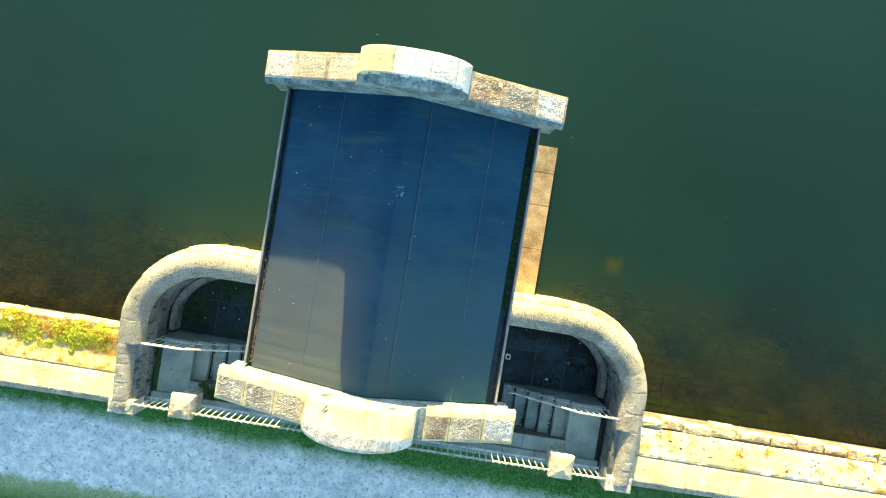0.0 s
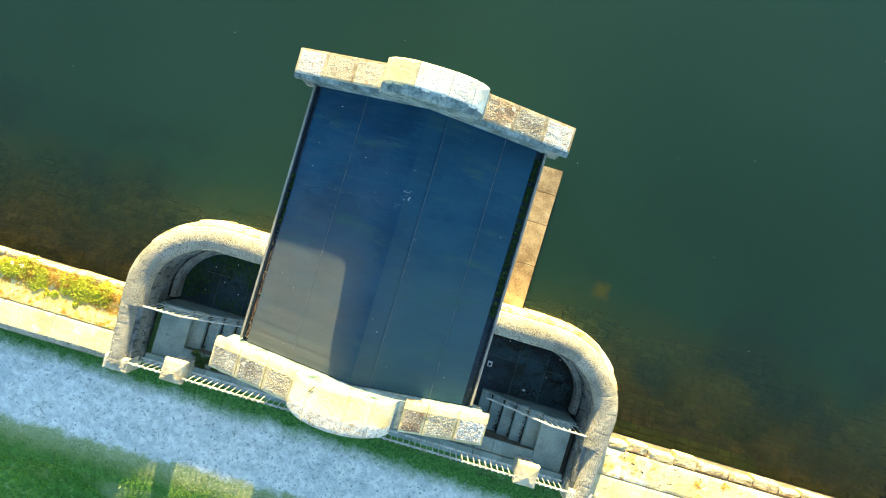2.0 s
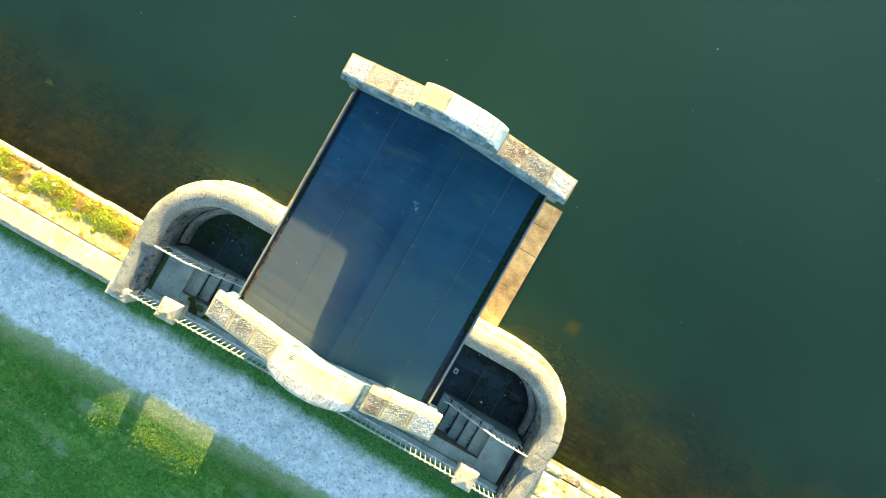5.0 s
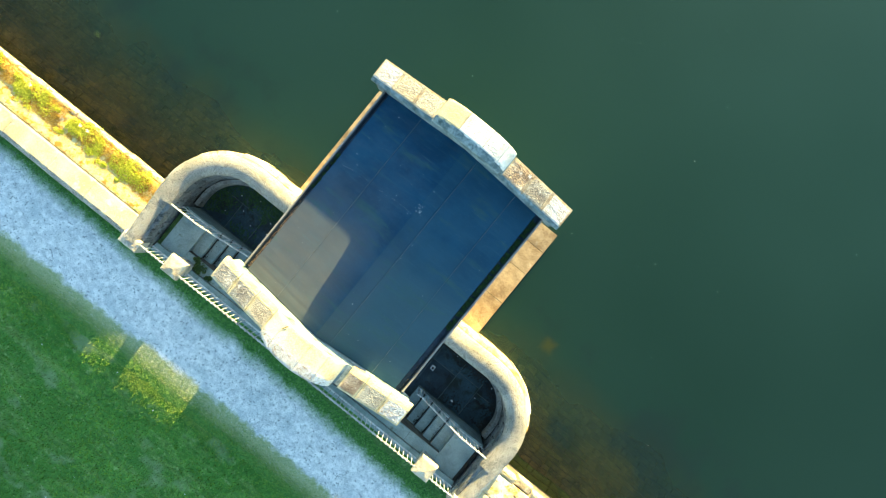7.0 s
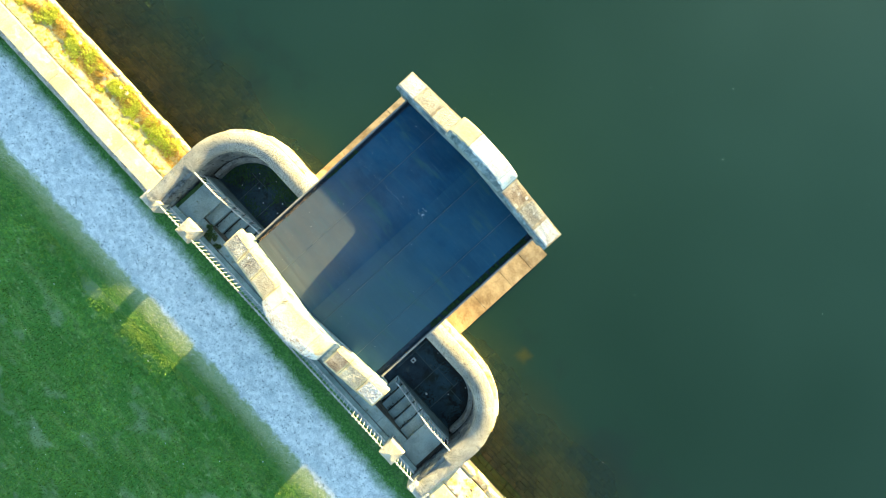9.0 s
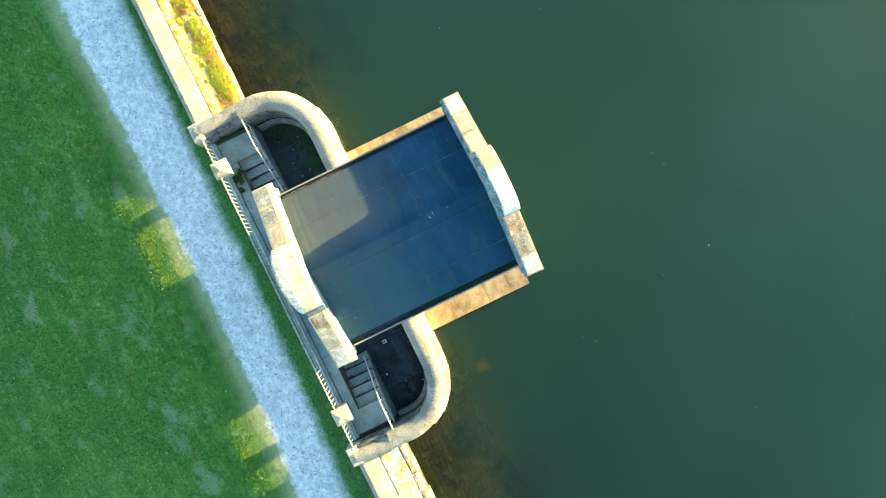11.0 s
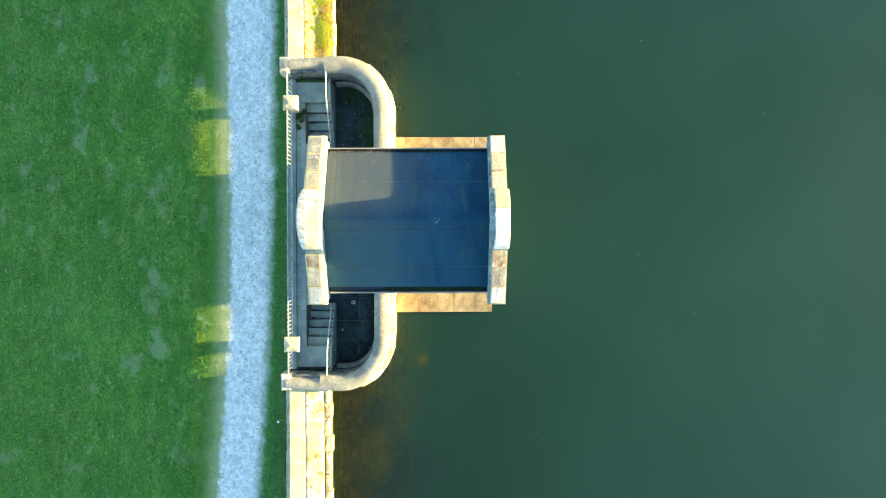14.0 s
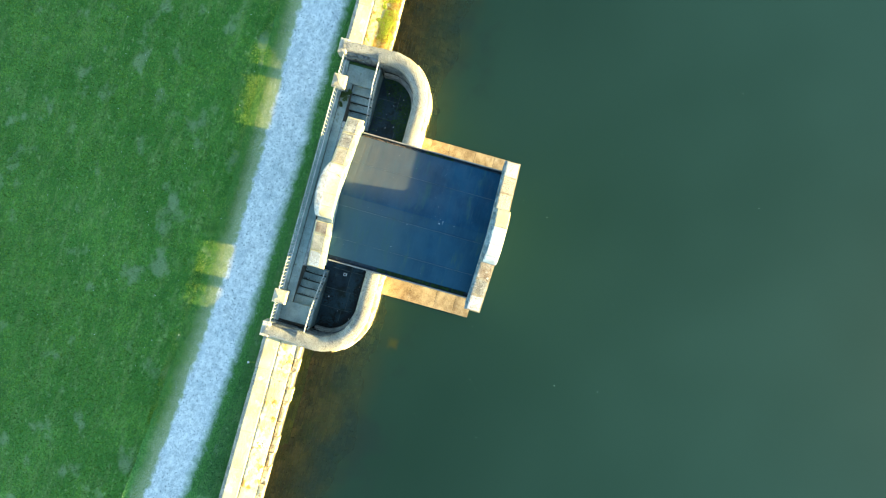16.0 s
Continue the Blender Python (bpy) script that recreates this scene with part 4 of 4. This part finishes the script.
# dam top: parapet slabs and berm stones
for sx in (-1, 1):
    core = bpy.data.objects["wall_dam_" + ("west" if sx < 0 else "east")]
    x = 5.47
    k = 0
    while x < 14.5:
        L = rnd.uniform(0.9, 1.5)
        xs_ = sorted((sx * x, sx * (x + L)))
        part("parapet_slab", rock_block(xs_[0], xs_[1], -4.07 + rnd.uniform(-0.015, 0.015), -3.40, 0.0, lambda px, py: SLAB + 0.07 * (-3.4 - py) - 0.13 * max(0, (-3.90 - py) / 0.17) ** 2 - 0.03 * max(0, (py + 3.47) / 0.07) ** 2, 0.003, 26, 18, 0.003, 0.010, 11.0, 0.0, 0.0, lambda px, py, e: py < -3.93 + 0.03 * noise.noise(Vector((px * 5, 1, 0)))), M_SLABTOP, core, second=M_COPEWALL)
        x += L
    x = 5.47
    while x < 14.5:
        L = rnd.uniform(0.22, 0.8) if sx > 0 else rnd.uniform(0.3, 1.0)
        xs_ = sorted((sx * x, sx * (x + L)))
        jut = rnd.uniform(-0.08, 0.05) - 0.17 if sx > 0 else rnd.uniform(-0.02, 0.015)
        back = -2.80 + rnd.uniform(0.0, 0.06) if sx > 0 else -2.52
        worn = 0.011 if sx > 0 else 0.005
        part("edge_stone", rock_block(xs_[0], xs_[1], back, -2.39 + jut, -0.08, lambda px, py, up=rnd.uniform(-0.04, 0.03): BERM - 0.04 + up, worn, 16, 12, 0.009, 0.035, 7.0, 0.004, 0.02), M_EDGE, core)
        x += L
    x = 5.47
    while x < 14.5:
        L = rnd.uniform(0.8, 1.6)
        xs_ = sorted((sx * x, sx * (x + L)))
        part("berm_stone", rock_block(xs_[0], xs_[1], -3.385, -2.803 if sx > 0 else -2.523, -0.2, lambda px, py: BERM - 0.02 + 0.15 * max(0.0, -2.8 - py), 0.006, 14, 10, 0.003, 0.012, 9.0), M_LICHEN if sx < 0 else M_CREAM, core)
        x += L
    xs_ = sorted((sx * 14.52, sx * 60))
    part("far_slabs", rock_block(xs_[0], xs_[1], -4.07, -2.50, 0.0, lambda px, py: SLAB if py < -3.4 else BERM + 0.04, 0.01, 60, 10), M_CREAM, core)

# ---- under the water ----
for sx in (-1, 1):
    mat = M_STONEBED if sx < 0 else M_STONEGREEN
    y, row, made = -2.72, 0, 0
    verts, faces = [], []
    while y < 1.2:
        wide = rnd.uniform(0.22, 0.26) if row == 0 else rnd.uniform(0.12, 0.20)
        x = (5.3 if y < -0.9 else 4.2) + rnd.uniform(0, 0.3)
        while x < 12.8:
            L = rnd.uniform(0.16, 0.42) if row else rnd.uniform(0.25, 0.45)
            xa, xb = sorted((sx * x, sx * (x + L)))
            look_of = M_STONEMOSS if sx > 0 and row < 2 else mat
            za = -0.86 - (y + 2.70) * 0.262
            g = 0.014
            wob = 0.05 * noise.noise(Vector((x * 0.7, y * 0.7, 2)))
            base = [(xa + g, y + g + wob), (xb - g, y + g + wob + rnd.uniform(-0.02, 0.02)), (xb - g, y + wide - g + wob), (xa + g, y + wide - g + wob)]
            lift = rnd.uniform(-0.02, 0.035)
            cs = [(px + rnd.uniform(-0.015, 0.015), py + rnd.uniform(-0.012, 0.012), za - (py - y) * 0.262 + 0.08 + lift + rnd.uniform(-0.012, 0.012)) for px, py in base]
            quad = [(px, py, pz - 0.38) for px, py, pz in cs] + cs
            sides = [(4, 5, 6, 7)] + [(q, (q + 1) % 4, 4 + (q + 1) % 4, 4 + q) for q in range(4)]
            if made < 240 and x < 9.5:
                from_arrays("pitching_stone", quad, sides, look_of, bed)
                made += 1
            else:
                n0 = len(verts)
                verts += quad
                faces += [tuple(n0 + v for v in f) for f in sides]
            x += L
        y += wide
        row += 1
    tagged(from_arrays("far_pitching", verts, faces, mat, bed), "deeper stones of the underwater pitching", kind="stuff")
# ---- plants ----
def blades(name, label, category, n, area, height, mat, seed, keep=None, lean=0.6, width=0.008, spread=None):
    """Many single leaves of grass on the ground of an area (x0, x1, y0, y1, z or None for the bank)."""
    g = np.random.default_rng(seed)
    x0, x1, y0, y1, z = area
    px, py = g.uniform(x0, x1, n), g.uniform(y0, y1, n)
    if keep is not None:
        ok = keep(px, py, g)
        px, py = px[ok], py[ok]
    n = len(px)
    pz = np.array([crest(v) for v in py]) - 0.004 if z is None else np.full(n, z)
    h = height * g.uniform(0.5, 1.3, n) * np.where((py > -7.15) & (py < -5.8), 0.75, 1.0)
    a, b = g.uniform(0, 2 * np.pi, n), g.uniform(0, 2 * np.pi, n) if spread is None else g.normal(-np.pi / 2, spread, n)
    # faces turned to the low sun, so that they catch its light
    if spread is not None:
        a = g.normal(0, 0.6, n)
    w = width * g.uniform(0.7, 1.6, n)
    tip = lean * h * g.uniform(0.3, 1.2, n)
    v = np.zeros((n, 3, 3))
    v[:, 0] = np.stack((px - w * np.cos(a), py - w * np.sin(a), pz), 1)
    v[:, 1] = np.stack((px + w * np.cos(a), py + w * np.sin(a), pz), 1)
    v[:, 2] = np.stack((px + tip * np.cos(b), py + tip * np.sin(b), pz + h), 1)
    ob = from_arrays(name, v.reshape(-1, 3).tolist(), np.arange(3 * n).reshape(n, 3).tolist(), mat)
    return tagged(ob, label, category, kind="stuff")


def off_path(px, py, g):
    near = np.array([path_edges(v)[0] for v in px])
    far = np.array([path_edges(v)[1] for v in px])
    soft = g.normal(-0.05, 0.09, len(px))
    return (py > near - soft) | (py < far + soft)


blades("bank_grass", "short green grass on the bank and crest", "grass", 190000, (-12.5, 15.0, -21.0, -5.7, None), 0.06, M_BLADE, 1, off_path, 1.2, 0.011)
blades("verge_grass", "dark green grass verge between path and kerb", "grass", 14000, (-12, 12, -5.2, -4.06, None), 0.07, M_VERGE, 2, off_path, 1.0, 0.011)


def fringe(px, py, g):
    pick = g.random(len(px)) < 0.5
    near = np.array([path_edges(v)[0] for v in px])
    far = np.array([path_edges(v)[1] for v in px])
    py[:] = np.where(pick, near - g.normal(-0.03, 0.11, len(px)), far + g.normal(-0.12, 0.16, len(px)))
    return np.ones(len(px), bool)


blades("fringe_grass", "thin grass creeping over the edges of the path", "grass", 7000, (-12.5, 13.5, -6, -5, PATH), 0.030, M_FRINGE, 11, fringe, 1.4, 0.007)
def ragged(px, py, g):
    """Off the path, thinning out unevenly towards the bank."""
    far = np.array([path_edges(v)[1] for v in px])
    thin = np.array([noise.noise(Vector((a * 1.1, b * 1.8, 9))) for a, b in zip(px, py)])
    return off_path(px, py, g) & (far - py < 0.80 + 0.45 * thin + g.normal(0, 0.2, len(px)))


blades("crest_grass", "crest-edge grass tinted yellow-green for the low sun on it", "grass", 120000, (-9.5, 10.0, -7.5, -6.38, None), 0.034, M_YELLOW, 3, ragged, 1.0, 0.0048, 0.8)
blades("dry_stubble", "pale dry stubble beside the path", "grass", 30000, (-9.5, 10.5, -6.55, -6.02, None), 0.036, M_STUBBLE, 6, ragged, 1.0, 0.0055, 0.9)


def patchy(px, py, g):
    v = np.array([noise.noise(Vector((a * 1.6, b * 2.5, 4))) for a, b in zip(px, py)])
    return v + g.normal(0, 0.15, len(px)) > -0.05


blades("dry_grass", "dry orange grass and moss along the dam top", "dry grass", 26000, (-13.5, -5.6, -3.32, -2.45, BERM + 0.008), 0.024, M_DRY, 5, patchy, 1.8, 0.012)


def clump(name, label, category, at, radius, height, n, mat, seed, group=""):
    """A low plant: short stems and many small folded leaves."""
    r = random.Random(seed)
    plant = thing(name, label, category, group, at=at)
    verts, faces = [], []
    lobes = [(r.uniform(-1, 1) * radius * 0.8, r.uniform(-1, 1) * radius * 0.45, r.uniform(0.35, 0.75)) for _ in range(7)]
    for _ in range(n):
        lx, ly, s = r.choice(lobes)
        d = Vector((r.gauss(0, 1), r.gauss(0, 1), abs(r.gauss(0, 1)))).normalized() * radius * s * r.uniform(0.3, 1.0) ** 0.5
        c = Vector((lx + d.x, ly + d.y, 0.02 + d.z * height / radius))
        q = Euler((r.uniform(-0.2, 1.1) * -1, r.uniform(-0.6, 0.6), 0)).to_matrix() @ Euler((0, 0, r.uniform(0, 6.3))).to_matrix()
        L, W = r.uniform(0.018, 0.042), r.uniform(0.008, 0.018)
        base = len(verts)
        verts += [tuple(c + q @ Vector(p)) for p in ((-L, 0, 0), (0, -W, 0.006), (L, 0, -0.008), (0, W, 0.006))]
        faces += [(base, base + 1, base + 2), (base, base + 2, base + 3)]
    from_arrays("leaves", verts, faces, mat, plant)
    if "weed" in name:
        for lx, ly, s in lobes[:4]:
            part("stem", bar((lx * 0.3, ly * 0.3, -0.01), (lx, ly, height * s), 0.005, None, 5), M_WEED, plant)
    return plant


r6 = random.Random(17)
for i, (x, y, r) in enumerate(((-6.3, -2.72, 0.34), (-6.75, -2.66, 0.30), (-7.75, -2.70, 0.36), (-8.15, -2.66, 0.24), (-9.4, -2.70, 0.34), (-9.8, -2.85, 0.25), (-11.0, -2.66, 0.30), (-12.1, -2.8, 0.3))):
    clump("weed_clump", "low yellow-green leafy weed growing on the dam top", "weed", (x, y, BERM - 0.01), r * 1.1, 0.045, 850, M_BUSH, 20 + i, "weeds on the dam")
for i in range(24):
    clump("weed_sprig", "small yellow-green weed sprig among orange moss on the dam", "weed", (-5.85 - 7.2 * (i + r6.uniform(0, 0.9)) / 24, r6.uniform(-3.15, -2.60), BERM - 0.005), r6.uniform(0.08, 0.16), 0.035, 130, M_BUSH if i % 3 else M_DRY, 120 + i, "weeds on the dam")
for i, (x, y, z, r) in enumerate(((-3.66, -3.57, PATH, 0.15), (-3.72, -3.68, PATH, 0.11), (-3.86, -3.47, PATH, 0.09), (-3.33, -3.68, PATH, 0.08))):
    clump("weed_tuft", "dark green weed growing beside the stone pier", "weed", (x, y, z), r, 0.14, 160, M_WEED, 50 + i, "weeds at the steps")
r2 = random.Random(8)
for sx, ya, yb, n in ((1, -0.4, 2.45, 30), (-1, 0.1, 1.0, 8)):
    for i in range(n):
        y = ya + (yb - ya) * (i + r2.uniform(-0.3, 0.3)) / n
        clump("moss_tuft", "green moss growing in the dark roof gutter", "moss", (sx * 1.965, y, 3.25), r2.uniform(0.035, 0.06), 0.06, 70, M_MOSS, 80 + i + 40 * (sx > 0), "gutter moss")


# ---- litter and small things ----
def crumbs(name, label, category, pts, size, mat, seed):
    """Small flat lumps, each a low uneven pyramid, lying at the points given."""
    r = random.Random(seed)
    verts, faces = [], []
    for x, y, z in pts:
        a, q = r.uniform(0, 6.3), size * r.uniform(0.4, 1.5)
        n0 = len(verts)
        verts += [(x + q * r.uniform(0.5, 1.2) * math.cos(a + t), y + q * r.uniform(0.5, 1.2) * math.sin(a + t), z - 0.002) for t in (0, 1.6, 3.1, 4.7)] + [(x, y, z + q * r.uniform(0.15, 0.4))]
        faces += [(n0 + t, n0 + (t + 1) % 4, n0 + 4) for t in range(4)]
    return tagged(from_arrays(name, verts, faces, mat), label, category, kind="stuff")


r4 = random.Random(31)
for sx in (-1, 1):
    side_pts = []
    foot = [q for q in resample(curve_line(sx, 0.64), 0.02) if q[1] > -2.55]
    for _ in range(1500 if sx > 0 else 3200):
        x, y = r4.choice(foot)
        away = abs(r4.gauss(0, 0.13 if sx > 0 else 0.34)) * (1 + noise.noise(Vector((x * 3, y * 3, 2))))
        d = Vector((sx * 3.4 - x, -1.9 - y)).normalized()
        side_pts.append((x + d.x * away, y + d.y * away, FLOOR + 0.005))
    for cx, cy, w, n in ((3.75, -2.40, 0.22, 130), (4.45, -1.95, 0.10, 60), (4.60, -1.50, 0.12, 60), (3.1, -2.50, 0.30, 60), (2.4, -2.45, 0.2, 40)):
        side_pts += [(sx * cx + r4.gauss(0, w), min(cy + r4.gauss(0, w * 0.4), -0.95) if r4.random() < 0.5 else max(-2.56, cy + r4.gauss(0, w * 0.4)), FLOOR + 0.005) for _ in range(n)]
    side_pts = [p for p in side_pts if 2.1 < abs(p[0]) < 4.95 and -2.57 < p[1] < -1.15]
    crumbs("leaf_litter", "dark crumbs of leaf litter and moss at the foot of the curved wall", "leaf litter", side_pts, 0.022, M_DIRTSHADE if sx > 0 else M_MOSS, 40 + sx)
    step_pts = []
    for k in range(1, 5):
        for _ in range(70):
            step_pts.append((sx * (4.20 - 0.28 * k - abs(r4.gauss(0.01, 0.05))), r4.uniform(-3.42, -2.64) if r4.random() < 0.6 else -3.43 + abs(r4.gauss(0, 0.08)), PATH - 0.02 - 0.15 * (k + 1) + 0.006))
    crumbs("step_litter", "dark crumbs of leaf litter lying on the steps", "leaf litter", step_pts, 0.018, M_DIRTSHADE, 44 + sx)
r7 = random.Random(9)
crumbs("gutter_litter", "brown leaf litter and grit lying in the roof gutter", "leaf litter", [(-1.955 + r7.uniform(-0.05, 0.06), -2.0 + abs(r7.gauss(0, 0.85)), 3.245 + r7.uniform(0, 0.03)) for _ in range(1500)] + [(1.955 + r7.uniform(-0.05, 0.05), -2.0 + abs(r7.gauss(0, 0.5)), 3.24 + r7.uniform(0, 0.02)) for _ in range(200)], 0.012, M_LITTER, 70)
r5 = random.Random(52)
grit = []
for _ in range(9000):
    x = r5.uniform(-12.5, 13.5)
    near, far = path_edges(x)
    y = near + abs(r5.gauss(0, 0.10)) - 0.04 if r5.random() < 0.25 else far - abs(r5.gauss(0, 0.20)) + 0.04
    if y < -4.1:
        grit.append((x, y, PATH + 0.008 + r5.uniform(0, 0.012)))
crumbs("scattered_gravel", "pale gravel kicked out into the grass beside the path", "gravel", grit, 0.0065, M_GRIT, 61)
twig = thing("twig", "short dark twig lying on the front coping", "twig", at=(-0.46, -2.12, centre_top(-0.46) - 0.03))
part("stick", bar((-0.035, -0.055, -0.012), (0.035, 0.055, 0.012), 0.007, None, 5), M_DIRTSHADE, twig)
drain = thing("drain_cover", "small pale drain box with a dark grille in the floor", "drain cover", at=(2.77, -1.97, FLOOR + 0.006))
part("plate", box(-0.055, 0.055, -0.065, 0.065, 0.0, 0.06, 0.006), M_SPECK, drain)
part("grille", box(-0.03, 0.03, -0.04, 0.025, 0.058, 0.066, 0.002), M_DIRTSHADE, drain)


def speck(name, label, category, group, x, y, z, r, seed, mat=M_SPECK):
    bmx = bmesh.new()
    bmesh.ops.create_icosphere(bmx, subdivisions=1, radius=r, matrix=Matrix.Translation((x, y, z)) @ Matrix.Diagonal((1, 0.8, 0.35, 1)))
    for v in bmx.verts:
        v.co += Vector((rugged(v.co + Vector((seed, 0, 0)), r * 0.4, 30), rugged(v.co, r * 0.4, 30), 0))
    return tagged(part(name, bmx, mat), label, category, group)


clump("floating_weed", "dull yellow-green tuft of weed just under the water", "water weed", (-9.90, -0.62, WATER - 0.035), 0.085, 0.010, 120, M_ALGA, 91)
r3 = random.Random(12)
for i in range(26):
    x, y = r3.uniform(-1.8, 1.8), r3.uniform(-1.9, 2.3)
    speck("bird_dropping", "small white bird dropping on the dark roof", "dropping", "droppings on the roof", x, y, roof_z(x) + 0.020, r3.uniform(0.004, 0.009), i)
for i in range(16):
    x, y = 0.02 + r3.gauss(0, 0.05), 1.04 + r3.gauss(0, 0.06)
    speck("bird_dropping", "small white bird dropping on the dark roof", "dropping", "droppings on the roof", x, y, roof_z(x) + 0.020, r3.uniform(0.004, 0.010), 60 + i)
for i in range(34):
    x = -1.75 + 1.7 * i / 33
    speck("chalky_speck", "faint pale speck in a line across the roof", "speck", "pale specks on the roof", x, 0.92 + 0.06 * x + r3.uniform(-0.02, 0.02), roof_z(x) + 0.018, r3.uniform(0.002, 0.004), 90 + i)
for i, (x, y) in enumerate(((-4.3, -1.6), (-4.0, -1.9), (-3.8, -1.4), (-3.6, -2.1), (-4.4, -2.2), (-3.2, -1.7), (-2.9, -2.3), (-3.5, -1.2), (-2.6, -1.5), (-3.1, -2.0), (-2.4, -2.4), (4.2, -1.9), (4.4, -1.4), (3.1, -1.3), (3.75, -2.36))):
    speck("paper_scrap", "small pale scrap of litter on the terrace floor", "litter", "scraps on the terrace", x, y, FLOOR + 0.016, r3.uniform(0.012, 0.022) if i < 14 else 0.045, 130 + i)
for i in range(26):
    x, y = r3.uniform(-9, 11), r3.uniform(-0.2, 13)
    if abs(x) < 2.6 and y < 3.3 or (abs(x) < 3.3 and y < 3.2) or y < 0.0:
        continue
    speck("floating_leaf", "tiny pale leaf floating on the water", "leaf", "leaves on the water", x, y, WATER + 0.003, r3.uniform(0.006, 0.014), 160 + i)
for i in range(70):
    x, y = r3.uniform(-9, 9), r3.uniform(-15, -6.4)
    speck("daisy", "small white daisy in the grass", "flower", "daisies", x, y, crest(y) + 0.07, r3.uniform(0.012, 0.02), 220 + i)
# small dark holes in the stone, drawn as black crumbs lying on it
holes = [(r5.uniform(5.7, 12.0), -3.05 + r5.gauss(0, 0.12)) for _ in range(46)]
crumbs("lichen_spot", "black crumbs standing in for small dark holes in the cream dam top", "lichen", [(x + r5.gauss(0, 0.03), max(-3.35, min(-2.83, y + r5.gauss(0, 0.01))), BERM - 0.02 + 0.15 * max(0.0, -2.8 - y) + 0.006) for x, y in holes for _ in range(4)], 0.014, M_DIRTSHADE, 66)
for x in (-8.02, -7.80, -9.6):
    stalk = thing("dead_stalk", "thin pale dead stalk with a seed head", "stalk", "dead stalks", at=(x, -2.62, BERM - 0.03))
    part("stem", bar((0, 0, 0.0), (0.05, 0.10, 0.34), 0.006, None, 5), M_DRY, stalk)
    bmx = bmesh.new()
    for q in range(7):
        bar((0.05, 0.10, 0.33), (0.05 + 0.05 * math.cos(q), 0.10 + 0.05 * math.sin(q), 0.38), 0.005, bmx, 4)
    part("seed_head", bmx, M_SPECK, stalk)
speck("red_cap", "small red plastic cap on the dam edge", "cap", "", -11.22, -2.45, BERM + 0.05, 0.05, 300, M_RED)
stem = thing("dandelion", "dandelion with a white seed head beside the dam wall", "flower", at=(6.72, -4.38, PATH))
part("stem", bar((0, 0.16, 0.0), (0.0, 0.0, 0.22), 0.006, None, 5), M_BUSH, stem)
bmx = bmesh.new()
bmesh.ops.create_icosphere(bmx, subdivisions=2, radius=0.045, matrix=Matrix.Translation((0, 0, 0.25)))
part("seed_head", bmx, M_SPECK, stem)
